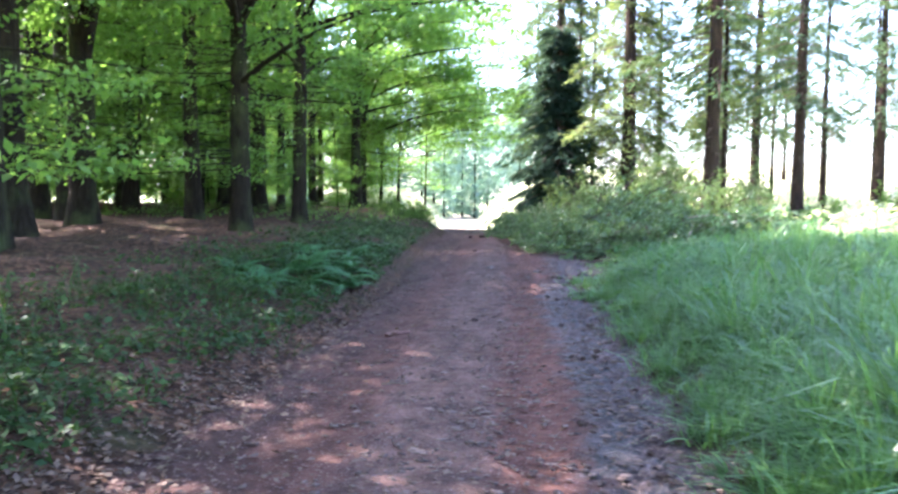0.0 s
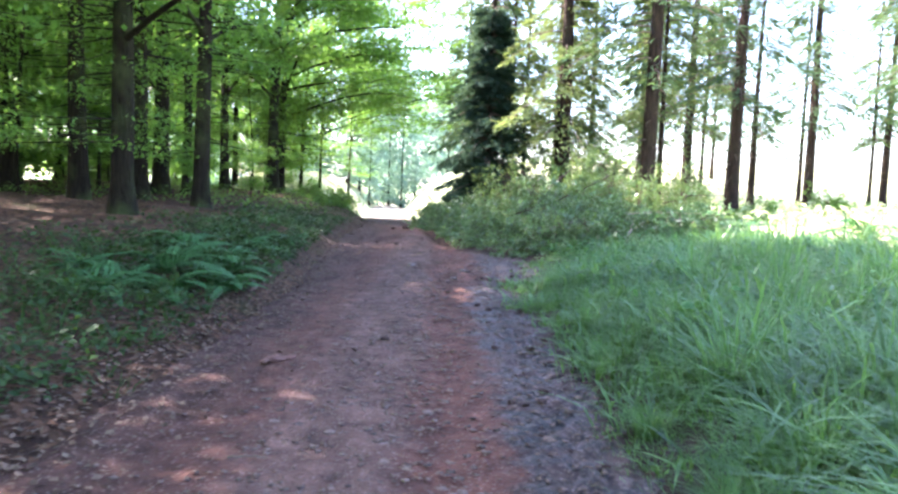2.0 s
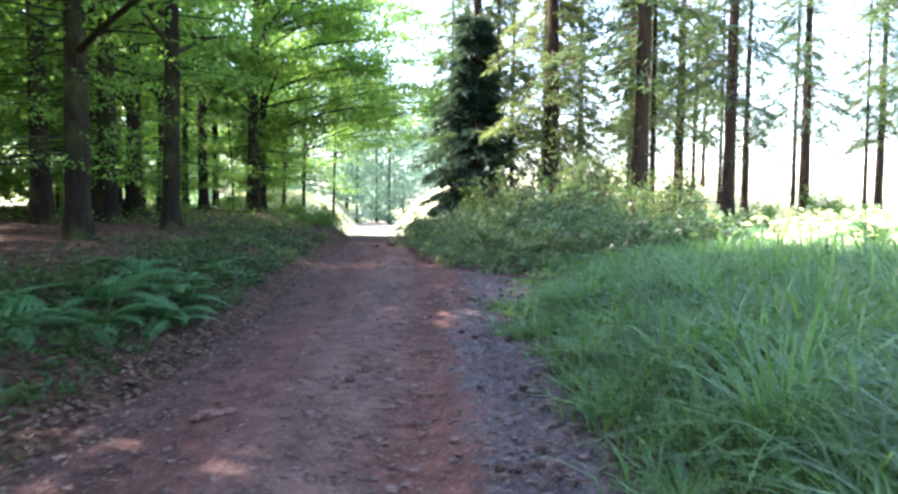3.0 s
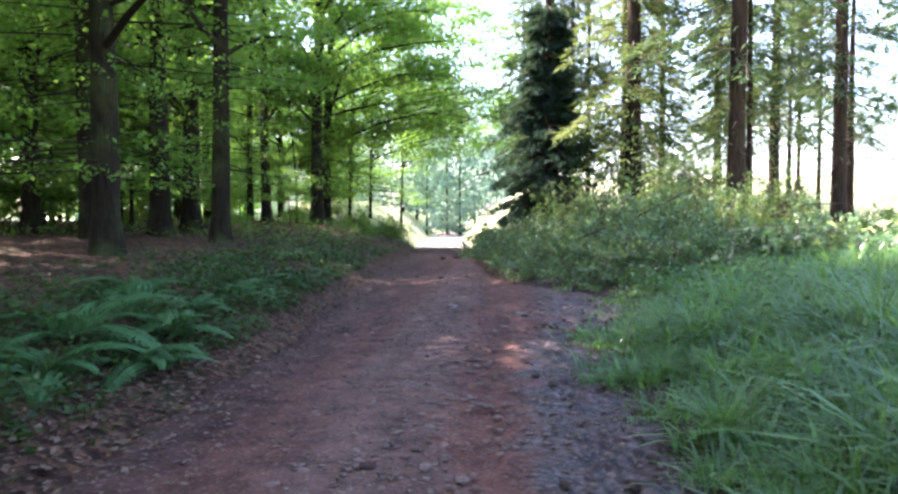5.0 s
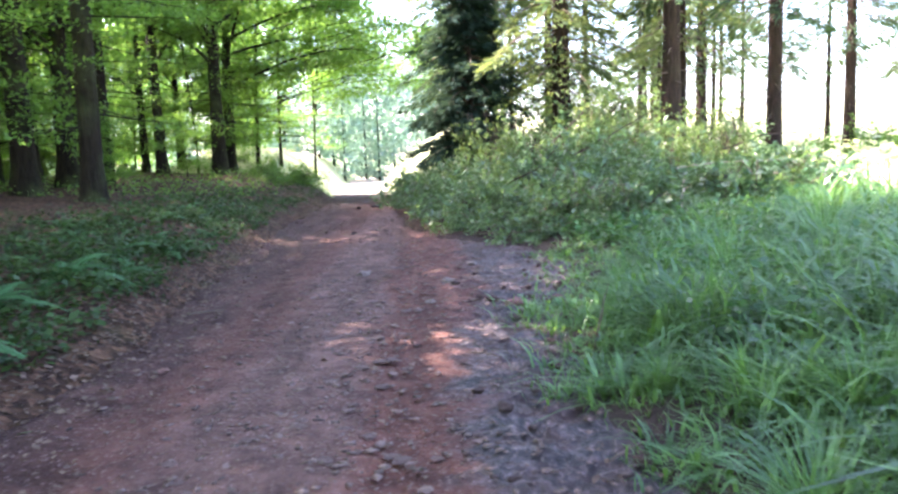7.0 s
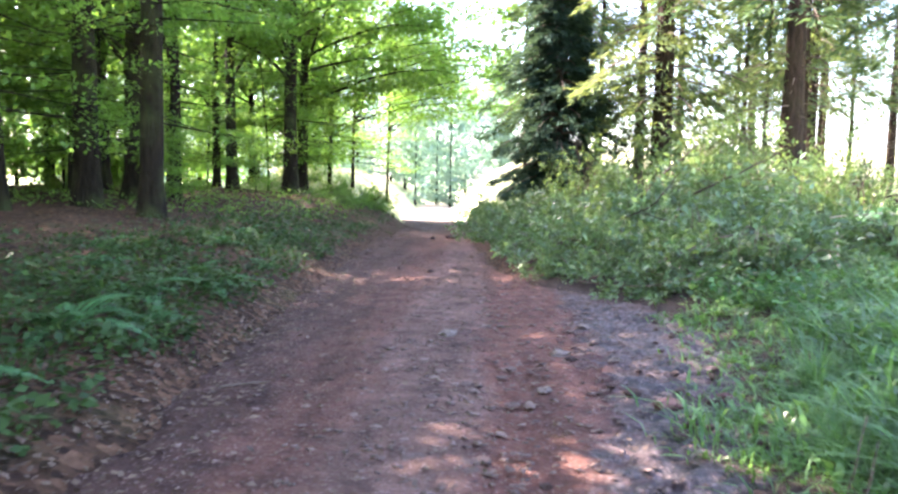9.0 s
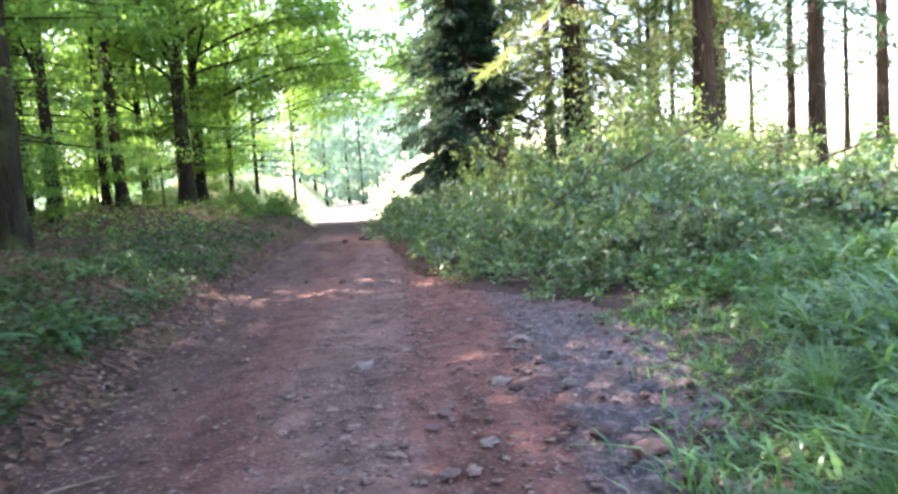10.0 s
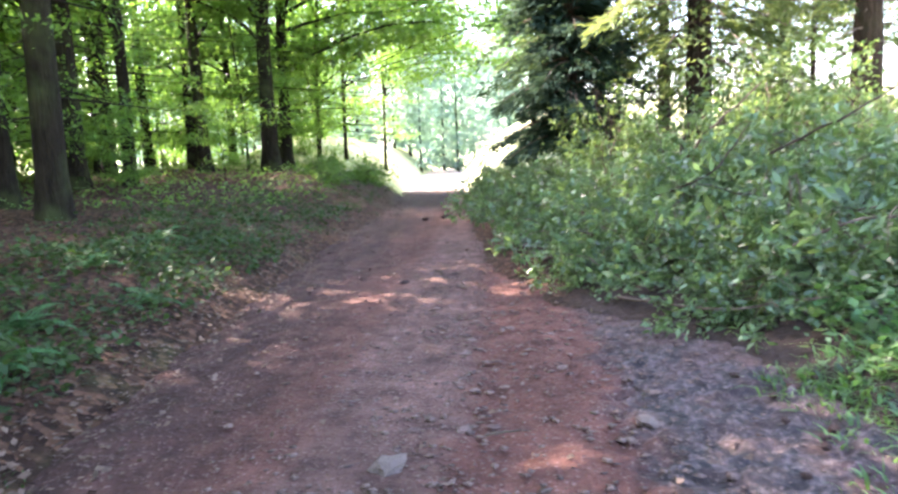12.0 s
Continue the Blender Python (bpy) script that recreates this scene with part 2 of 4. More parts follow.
M_PALE = plain_material("pale_stone", (0.10, 0.074, 0.062), (0.21, 0.16, 0.135), 18.0, 0.85, 0.5)
M_CLOD = plain_material("earth_clod", (0.03, 0.019, 0.016), (0.09, 0.054, 0.043), 25.0, 0.9, 0.6)
M_RED_CLOD = plain_material("red_stone", (0.10, 0.05, 0.042), (0.24, 0.13, 0.105), 25.0, 0.9, 0.6)

# ---------------------------------------------------------------- the lie of the land
EDGE_Y = (-40, 0, 6, 10, 14, 17, 20, 25, 32, 40, 52, 65, 90, 140)
EDGE_L = (-2.1, -2.1, -2.05, -1.9, -1.85, -2.1, -2.3, -2.5, -2.7, -3.2, -4.8, -5.6, -7.5, -9)
RIGHT_Y = (-40, 5, 9, 14, 16, 18, 19.8, 21.3, 24, 28, 33, 38, 52, 65, 90, 140)
RIGHT_X = (1.6, 1.55, 1.7, 1.7, 2.2, 2.6, 2.2, 1.0, 0.3, -0.1, -0.5, -0.5, -1.3, -2.0, -3.5, -5)


def left_edge(y):
    return np.interp(y, EDGE_Y, EDGE_L)


def right_edge(y):
    return np.interp(y, RIGHT_Y, RIGHT_X)


def wave(x, y, size, k=0.0):
    """Smooth uneven relief between about -1 and 1."""
    x, y = np.asarray(x) / size, np.asarray(y) / size
    return (np.sin(x * 1.7 + 1.3 * np.sin(y * 1.1 + k) + k) * np.sin(y * 1.9 + 1.1 * np.sin(x * 0.9 - k) + 2 * k)
            + 0.5 * np.sin(x * 3.7 + y * 2.9 + 3 * k) * np.sin(y * 4.3 - x * 2.1 + k)) / 1.3


def road_z(y):
    y = np.asarray(y, float)
    return -0.7 * np.clip((y - 26) / 27, 0, 1) ** 1.3 - 0.012 * np.clip(y - 53, 0, 40)


def land(x, y):
    x, y = np.asarray(x, float), np.asarray(y, float)
    dl, dr = np.clip(left_edge(y) - x, 0, None), np.clip(x - right_edge(y), 0, None)
    far = np.clip((y - 30) / 15, 0, 1)
    up_l = (0.72 + 0.75 * far) * (1 - np.exp(-dl / 2.2)) + 0.05 * np.clip((y - 9) / 5, 0, 1) * (1 - np.exp(-dl / 0.15)) + 0.10 * wave(x, y, 1.3, 0.7) * np.clip(dl / 1.5, 0, 1)
    up_r = (0.32 + 0.5 * far) * (1 - np.exp(-dr / 1.8)) + 0.035 * np.clip(dr, 0, 18) + 0.06 * wave(x, y, 1.1, 2.1) * np.clip(dr / 1.5, 0, 1)
    knoll = 3.3 * np.clip((y - 48) / 9, 0, 1) * np.clip(dr / 4.6, 0, 1) + 1.7 * np.clip((y - 48) / 8, 0, 1) * np.clip(dl / 3.2, 0, 1) * np.clip((11 - dl) / 4, 0, 1)
    return road_z(y) + up_l + up_r + knoll


def land_at(x, y):
    return float(land(x, y))


# ---------------------------------------------------------------- mesh helpers
def np_mesh(name, verts, faces, material, smooth=False):
    verts, faces = np.asarray(verts, np.float32), np.asarray(faces, np.int32)
    k = faces.shape[1]
    me = bpy.data.meshes.new(name)
    me.vertices.add(len(verts))
    me.vertices.foreach_set("co", verts.ravel())
    me.loops.add(faces.size)
    me.loops.foreach_set("vertex_index", faces.ravel())
    me.polygons.add(len(faces))
    me.polygons.foreach_set("loop_start", np.arange(0, faces.size, k, dtype=np.int32))
    if smooth:
        me.polygons.foreach_set("use_smooth", np.ones(len(faces), bool))
    me.update(calc_edges=True)
    me.materials.append(material)
    return me


def joined(pieces):
    """Several (verts, quads) as one."""
    vs, fs, n = [], [], 0
    for v, f in pieces:
        vs.append(v)
        fs.append(np.asarray(f) + n)
        n += len(v)
    return np.concatenate(vs), np.concatenate(fs)


def part(name, me, parent, label=""):
    ob = new(name, me)
    ob.parent = parent
    return tagged(ob, label) if label else ob


def empty(name, label, category, group="", kind=""):
    return tagged(new(name), label, category, group, kind)


def tube(path, radii, sides=8, rng=None, rough=0.0):
    path, radii = np.asarray(path, float), np.asarray(radii, float)
    d = np.gradient(path, axis=0)
    d /= np.linalg.norm(d, axis=1)[:, None] + 1e-9
    ref = np.where(np.abs(d[:, 2:3]) > 0.9, np.array([[1.0, 0, 0]]), np.array([[0, 0, 1.0]]))
    if np.abs(d[0, 2]) > 0.7:
        ref[:] = (1.0, 0, 0)
    else:
        ref[:] = (0, 0, 1.0)
    a = np.cross(d, ref)
    a /= np.linalg.norm(a, axis=1)[:, None] + 1e-9
    b = np.cross(d, a)
    ang = np.arange(sides) / sides * 2 * np.pi
    rr = radii[:, None] * (1 + (rng.normal(0, rough, (len(path), sides)) if rng is not None and rough else 0))
    v = path[:, None, :] + rr[..., None] * (np.cos(ang)[None, :, None] * a[:, None, :] + np.sin(ang)[None, :, None] * b[:, None, :])
    i, j = np.meshgrid(np.arange(len(path) - 1), np.arange(sides), indexing="ij")
    j2 = (j + 1) % sides
    f = np.stack([i * sides + j, i * sides + j2, (i + 1) * sides + j2, (i + 1) * sides + j], -1).reshape(-1, 4)
    return v.reshape(-1, 3), f


LEAF = np.array([(0, 0, 0), (0.5, -0.30, 0.05), (1, 0, -0.04), (0.5, 0.30, 0.05)])


def leaves(places, along, normal, size, shape=LEAF):
    """One folded blade at each place: along its length, facing normal."""
    along = along / (np.linalg.norm(along, axis=1)[:, None] + 1e-9)
    side = np.cross(normal, along)
    side /= np.linalg.norm(side, axis=1)[:, None] + 1e-9
    up = np.cross(along, side)
    s = np.asarray(size)[:, None, None]
    v = places[:, None, :] + s * (shape[None, :, 0:1] * along[:, None, :] + shape[None, :, 1:2] * side[:, None, :] + shape[None, :, 2:3] * up[:, None, :])
    n = len(places)
    f = np.arange(n * 4).reshape(n, 4)
    return v.reshape(-1, 3), f


def spray(rng, centre, radius, count, leaf, flat=0.28, tilt=0.55):
    """A loose, flattish layer of leaves round a twig's end."""
    p = rng.normal(0, 0.5, (count, 3)) * radius * np.array([1, 1, flat])
    along = rng.normal(0, 1, (count, 3)) * np.array([1, 1, 0.45])
    along[:, 2] -= 0.35
    nor = rng.normal(0, tilt, (count, 3)) + np.array([0, 0, 1.0])
    return leaves(centre + p, along, nor, leaf * rng.uniform(0.6, 1.25, count))


# ---------------------------------------------------------------- ground and track
def steps(lo, hi, fine_lo, fine_hi, fine, grow=1.12):
    mid = list(np.arange(fine_lo, fine_hi + 1e-6, fine))
    up, s = [mid[-1]], fine
    while up[-1] < hi:
        s *= grow
        up.append(up[-1] + s)
    down, s = [mid[0]], fine
    while down[-1] > lo:
        s *= grow
        down.append(down[-1] - s)
    return np.array(down[:0:-1] + mid + up[1:])


def sheet(xs, ys, height):
    x, y = np.meshgrid(xs, ys)
    v = np.stack([x, y, height(x, y)], -1).reshape(-1, 3)
    n, m = len(ys), len(xs)
    i, j = np.meshgrid(np.arange(n - 1), np.arange(m - 1), indexing="ij")
    a = i * m + j
    return v, np.stack([a, a + 1, a + m + 1, a + m], -1).reshape(-1, 4)


def ground_height(x, y):
    inside = np.clip((x - left_edge(y)) / 0.25, 0, 1) * np.clip((right_edge(y) - x) / 0.25, 0, 1)
    return land(x, y) + 0.02 * wave(x, y, 0.23, 1.0) - 0.10 * inside


def build_ground():
    v, f = sheet(steps(-700, 700, -7, 7, 0.18), steps(-300, 900, 0, 34, 0.2), ground_height)
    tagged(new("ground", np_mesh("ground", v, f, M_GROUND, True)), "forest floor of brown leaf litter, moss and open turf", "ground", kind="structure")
    u = np.linspace(0, 1, 84)
    ys = steps(-40, 130, 3.0, 27, 0.07, 1.06)
    uu, yy = np.meshgrid(u, ys)
    rag = 0.16 * wave(yy * 0 + 3, yy, 0.45, 0.4) + 0.06 * wave(yy * 0 + 5, yy, 0.13, 1.4)
    rag2 = 0.2 * wave(yy * 0 + 9, yy, 0.4, 1.9) + 0.07 * wave(yy * 0 + 4, yy, 0.11, 0.9)
    lo, hi = left_edge(yy) - 0.12 + rag, right_edge(yy) + 0.12 + rag2
    xx = lo + (hi - lo) * uu
    rim = np.clip(np.minimum(uu, 1 - uu) / 0.06, 0, 1)
    rut = -0.035 * np.exp(-((xx - 0.42) / 0.24) ** 2) - 0.022 * np.exp(-((xx + 1.25) / 0.25) ** 2)
    churn = np.clip((xx - 0.75) / 0.4, 0, 1) * np.clip((23 - yy) / 4, 0, 1)
    z = road_z(yy) + rut + 0.012 * wave(xx, yy, 0.3, 0.2) + 0.006 * wave(xx, yy, 0.09, 1.2) + churn * (0.034 * wave(xx, yy, 0.11, 0.5) + 0.026 * wave(xx, yy, 0.05, 2.5) - 0.02)
    z = z * rim + (land(xx, yy) - 0.05) * (1 - rim)
    v = np.stack([xx, yy, z], -1).reshape(-1, 3)
    n, m = xx.shape
    i, j = np.meshgrid(np.arange(n - 1), np.arange(m - 1), indexing="ij")
    a = i * m + j
    f = np.stack([a, a + 1, a + m + 1, a + m], -1).reshape(-1, 4)
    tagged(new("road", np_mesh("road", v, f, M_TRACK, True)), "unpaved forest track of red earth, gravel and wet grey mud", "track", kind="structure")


build_ground()


# ---------------------------------------------------------------- trees
def trunk_path(rng, height, lean, bend, n=16):
    z = np.linspace(-0.35, height, n)
    k = z / height
    ph = rng.uniform(0, 6, 2)
    x = lean[0] * z + bend * (np.sin(k * 4 + ph[0]) - np.sin(ph[0])) * k
    y = lean[1] * z + bend * (np.sin(k * 3.3 + ph[1]) - np.sin(ph[1])) * k
    return np.stack([x, y, z], -1)


def flare(path, r):
    z = path[:, 2]
    k = np.clip(z / path[-1, 2], 0, 1)
    return r * (1 - 0.78 * k) * (1 + 0.5 * np.exp(-np.clip(z, 0, None) / 0.28))


def beech_tree(seed, height, r, low, spread, sprays, lean=(0, 0), low_sprays=10, aim=(0, 0), per=62, leaf=0.17, fork_at=0.0):
    """A broadleaved tree: a tapered trunk, curved limbs and layers of leaves on them."""
    rng = np.random.default_rng(seed)
    top = empty("beech_tree", "tall beech with a dark mossy trunk and green leaf layers", "tree", "beeches of the wood")
    path = trunk_path(rng, height, lean, 0.25)
    part("trunk", np_mesh("trunk", *tube(path, flare(path, r), 12, rng, 0.05), M_BEECH_BARK, True), top)
    if fork_at:
        s = np.linspace(0, 1, 10)
        z0 = np.array([np.interp(fork_at, path[:, 2], path[:, c]) for c in range(3)])
        second = z0 + np.outer(s, (1.6, -0.3, height - fork_at - 1.5)) + np.outer(np.sin(s * 3.1), (0.35, 0, 0))
        part("stem", np_mesh("stem", *tube(second, np.linspace(r * 0.72, 0.08, 10), 10, rng, 0.04), M_BEECH_BARK, True), top)
    limbs, crown = [], []
    n_limb = max(8, sprays // 6)
    for k in range(n_limb):
        h = low + (height * 0.95 - low) * (k + rng.uniform(0, 1)) / n_limb
        base = np.array([np.interp(h, path[:, 2], path[:, c]) for c in range(3)])
        az = rng.uniform(0, 2 * np.pi)
        reach = spread * (1.0 - 0.55 * max(0, (h - low) / (height - low) - 0.35)) * rng.uniform(0.55, 1.1)
        out = np.array([np.cos(az) + aim[0], np.sin(az) + aim[1], 0])
        s = np.linspace(0, 1, 6)
        rise = rng.uniform(0.15, 0.5) * reach
        p = base + out * (s * reach)[:, None] + np.outer(rise * np.sin(s * 2.2), (0, 0, 1)) + rng.normal(0, 0.06, (6, 3)) * s[:, None]
        part("limb", np_mesh("limb", *tube(p, np.interp(s, (0, 1), (min(0.09, r * 0.32), 0.012)), 5), M_BEECH_BARK, True), top)
        for _ in range(6):
            q = rng.uniform(0.3, 1.05)
            c = np.array([np.interp(q, s, p[:, j]) for j in range(3)]) + rng.normal(0, 0.45, 3) * np.array([1, 1, 0.5])
            crown.append(spray(rng, c, rng.uniform(0.8, 1.35), per, leaf))
    for _ in range(low_sprays):
        az, h = rng.uniform(0, 2 * np.pi), rng.uniform(1.3, low + 1.5)
        d = rng.uniform(0.5, spread * 0.6)
        c = np.array([np.cos(az) * d + lean[0] * h, np.sin(az) * d + lean[1] * h, h])
        s = np.linspace(0, 1, 4)
        p0 = np.array([lean[0] * h, lean[1] * h, h + 0.2])
        limbs.append(tube(p0 + (c - p0) * s[:, None], np.linspace(0.025, 0.006, 4), 4))
        crown.append(spray(rng, c, 0.9, int(per * 0.8), leaf * 0.6, 0.18))
    if limbs:
        tagged(part("twigwork", np_mesh("twigwork", *joined(limbs), M_BEECH_BARK, True), top), kind="stuff")
    tagged(part("crown", np_mesh("crown", *joined(crown), M_BEECH), top, "layered bright green leaves"), kind="stuff")
    return top


def conifer_tree(seed, height, r, low, spread, boughs, needle=M_PINE, lean=(0, 0), name="conifer_tree", label="tall conifer with bare brown trunk and drooping boughs", droop=0.35, per=46, size=0.34, stubs=10, group="conifers by the field", wide=0.36, taper=0.85):
    """A conifer: a straight trunk, dead stubs below and drooping boughs of needles above."""
    rng = np.random.default_rng(seed)
    top = empty(name, label, "tree", group)
    path = trunk_path(rng, height, lean, 0.06)
    part("trunk", np_mesh("trunk", *tube(path, flare(path, r), 12, rng, 0.06), M_PINE_BARK, True), top)
    wood, green = [], []
    for k in range(boughs):
        h = low + (height - low) * ((k + rng.uniform(0, 1)) / boughs) ** 1.15
        base = np.array([np.interp(h, path[:, 2], path[:, c]) for c in range(3)])
        az = rng.uniform(0, 2 * np.pi)
        reach = spread * (1.05 - taper * (h - low) / (height - low)) * rng.uniform(0.5, 1.15)
        out = np.array([np.cos(az), np.sin(az), 0])
        s = np.linspace(0, 1, 5)
        p = base + out * (s * reach)[:, None] + np.outer(reach * (0.12 * s - droop * s ** 2), (0, 0, 1))
        wood.append(tube(p, np.linspace(0.035, 0.006, 5), 4))
        q = rng.uniform(0.18, 1.0, per)
        side = np.array([-out[1], out[0], 0])
        w = rng.normal(0, 0.30, per) * reach * (1.1 - q) + rng.normal(0, 0.08, per)
        c = np.stack([np.interp(q, s, p[:, j]) for j in range(3)], -1) + w[:, None] * side
        c[:, 2] -= np.abs(w) * 0.35 + rng.uniform(0, 0.14, per)
        along = out + np.sign(w)[:, None] * side * 0.8 + rng.normal(0, 0.35, (per, 3)) + np.array([0, 0, -0.45])
        green.append(leaves(c, along, rng.normal(0, 0.5, (per, 3)) + np.array([0, 0, 1.0]), size * rng.uniform(0.6, 1.3, per), LEAF * np.array([1, wide, 1])))
    for _ in range(stubs):
        h, az = rng.uniform(1.5, low + 1), rng.uniform(0, 2 * np.pi)
        base = np.array([np.interp(h, path[:, 2], path[:, c]) for c in range(3)])
        L = rng.uniform(0.4, 1.5)
        s = np.linspace(0, 1, 4)
        wood.append(tube(base + np.outer(s * L, (np.cos(az), np.sin(az), 0)) - np.outer(0.25 * L * s ** 2, (0, 0, 1)), np.linspace(0.022, 0.006, 4), 4))
    tagged(part("twigwork", np_mesh("twigwork", *joined(wood), M_TWIG, True), top), kind="stuff")
    tagged(part("crown", np_mesh("crown", *joined(green), needle), top), kind="stuff")
    return top


def put(ob, x, y, turn=0.0, scale=1.0, sink=0.05):
    ob.matrix_basis = pose(x, y, land_at(x, y) - sink, 0, 0, turn) @ Matrix.Scale(scale, 4)
    return ob


def again(ob, x, y, turn, scale=1.0, sink=0.05):
    c = copy_thing(ob, Matrix.Identity(4))
    return put(c, x, y, turn, scale, sink)


# left wood: the trees that stand along the track's edge
put(beech_tree(11, 17, 0.26, 3.8, 5.4, 260, (0.0, 0.0), 34, (0.5, -0.5), per=84, leaf=0.19), -6.75, 19.5)
put(beech_tree(12, 18, 0.26, 4.6, 4.6, 150, (0.02, 0.0), 30, per=76, leaf=0.2), -7.05, 25.9)
put(beech_tree(13, 18, 0.33, 4.6, 5.4, 180, (-0.012, 0.0), 26, (0.55, -0.1), per=80, leaf=0.22), -8.6, 42.9)
put(beech_tree(14, 17, 0.26, 4.2, 5.4, 180, (0.004, 0.0), 26, (0.5, -0.1), per=80, leaf=0.22), -8.85, 46.0)
put(beech_tree(15, 14, 0.12, 2.4, 6.6, 250, (0.02, 0.0), 34, (0.85, -0.25), per=80, leaf=0.22), -8.35, 49.8)
put(beech_tree(21, 16, 0.10, 3.0, 6.8, 210, (0.01, 0.0), 30, (0.95, -0.35), per=80, leaf=0.22), -7.5, 52.0)
put(beech_tree(25, 15, 0.09, 3.0, 6.2, 200, (0.02, 0.0), 16, (1.15, -0.35), per=72, leaf=0.23), -6.1, 56.0)
put(beech_tree(24, 9, 0.06, 2.2, 2.4, 48, (0.01, 0.0), 8, per=60, leaf=0.2), -10.0, 44.2)
tall = beech_tree(16, 19, 0.34, 4.6, 5.0, 120, (0.01, 0.01), 34, per=66, leaf=0.22)
put(tall, -10.2, 29.0, 40)
slim = beech_tree(17, 17, 0.26, 4.8, 4.2, 108, (-0.03, 0.0), 30, per=66, leaf=0.22)
put(slim, -10.8, 41.7, 10)
fork = beech_tree(18, 18, 0.35, 3.8, 5.6, 132, (0.03, 0.0), 20, per=66, leaf=0.24)
put(fork, -14.2, 17.2, 200)
put(beech_tree(23, 18, 0.37, 6.0, 4.6, 110, (0.012, 0.0), 14, per=66, leaf=0.22, fork_at=4.4), -11.3, 19.9)
pole = beech_tree(19, 13, 0.10, 2.2, 3.2, 72, (0.01, 0.02), 14, per=60, leaf=0.23)
put(pole, -14.7, 50.5, 90)
again(slim, -13.1, 46.0, 100, 0.75)
for x, y, turn, s in ((-16.2, 31.6, 11, 1.0), (-14.3, 37.4, 290, 0.95), (-17.5, 33.6, 77, 1.0), (-16.4, 44.6, 150, 1.0), (-15.3, 24.0, 20, 0.95), (-13.7, 19.6, 250, 1.0), (-19.5, 27.5, 130, 1.05)):
    again(tall, x, y, turn, s)
for x, y, turn, s in ((-11.2, 26.8, 60, 1.2), (-13.7, 40.0, 170, 1.0), (-12.0, 48.0, 280, 0.75), (-17.5, 51.0, 30, 1.1), (-10.9, 36.0, 222, 0.85), (-21.4, 45.8, 110, 0.9), (-21.5, 36.5, 15, 1.1), (-23.5, 30.0, 300, 1.1), (-13.9, 23.2, 140, 1.0)):
    again(slim, x, y, turn, s)
for x, y, turn, s in ((-19.0, 22.0, 10, 0.8), (-12.8, 34.5, 200, 0.9), (-17.0, 30.0, 100, 1.1), (-15.0, 36.5, 310, 0.9), (-22.0, 41.0, 50, 1.1), (-14.8, 29.6, 250, 1.0)):
    again(pole, x, y, turn, s)
# mostly unseen beeches added beside and behind the walker; their crowns shade the track
for x, y, turn, s in ((-8.3, 12.0, 33, 1.0), (-7.5, 2.9, 120, 1.0), (-7.6, -3.0, 210, 1.05), (-8.4, -11.0, 300, 1.0), (-16.0, 4.0, 80, 1.0), (-13.5, -1.0, 160, 1.0), (-20.5, 13.0, 45, 1.0), (7.5, -12.0, 95, 1.0), (-11.0, 33.2, 15, 0.95), (-11.3, 15.8, 140, 1.05), (-11.2, 0.8, 20, 1.05), (-6.3, 0.5, 310, 1.0), (-6.3, 7.0, 130, 1.0), (-10.8, -7.0, 170, 1.0), (-9.6, 14.6, 200, 1.0), (-13.0, 14.2, 50, 1.0)):
    again(fork, x, y, turn, s)
rng = np.random.default_rng(5)
# leafy young beeches under the tall ones
sapling = beech_tree(20, 6.5, 0.05, 0.9, 2.2, 66, (0.02, 0.0), 16, per=56, leaf=0.2)
sapling.name = "beech_sapling"
tagged(sapling, "leafy young beech under the tall trees", "sapling", "young beeches of the wood")
put(sapling, -9.6, 47.5)
for x, y, turn, s in ((-17.0, 39.5, 20, 1.1), (-19.5, 34.0, 310, 1.1), (-15.5, 51.0, 90, 1.1), (-18.5, 45.5, 240, 1.1), (-20.5, 30.0, 60, 1.0), (-16.5, 26.5, 330, 0.8), (-11.5, 55.5, 25, 1.0), (-14.0, 55.0, 150, 1.1), (-21.0, 49.5, 210, 1.2), (-18.5, 54.5, 15, 1.2), (-9.0, 32.0, 320, 0.35), (-8.3, 37.0, 12, 0.4), (-22.0, 57.0, 130, 1.3), (-10.8, 50.5, 75, 0.9)):
    again(sapling, x, y, turn, s)

# conifers between the track and the open field
big = conifer_tree(31, 21, 0.31, 5.6, 3.4, 66, M_PINE, per=80, size=0.42, wide=0.28, stubs=22, droop=0.5)
put(big, 8.0, 30.1)
mid = conifer_tree(32, 20, 0.27, 4.6, 3.4, 72, M_PINE, per=80, size=0.42, wide=0.28, stubs=20, droop=0.5)
put(mid, 13.4, 41.9, 60)
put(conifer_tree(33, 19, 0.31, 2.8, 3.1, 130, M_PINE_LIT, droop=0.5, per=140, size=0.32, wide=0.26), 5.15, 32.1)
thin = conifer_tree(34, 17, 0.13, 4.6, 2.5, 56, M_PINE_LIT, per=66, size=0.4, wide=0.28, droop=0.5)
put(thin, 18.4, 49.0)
for x, y, turn, s in ((11.8, 31.6, 30, 0.85), (18.0, 38.0, 140, 0.8), (22.0, 35.0, 280, 0.9), (15.2, 25.2, 70, 0.8), (26.5, 46.0, 250, 0.8)):
    again(big, x, y, turn, s)
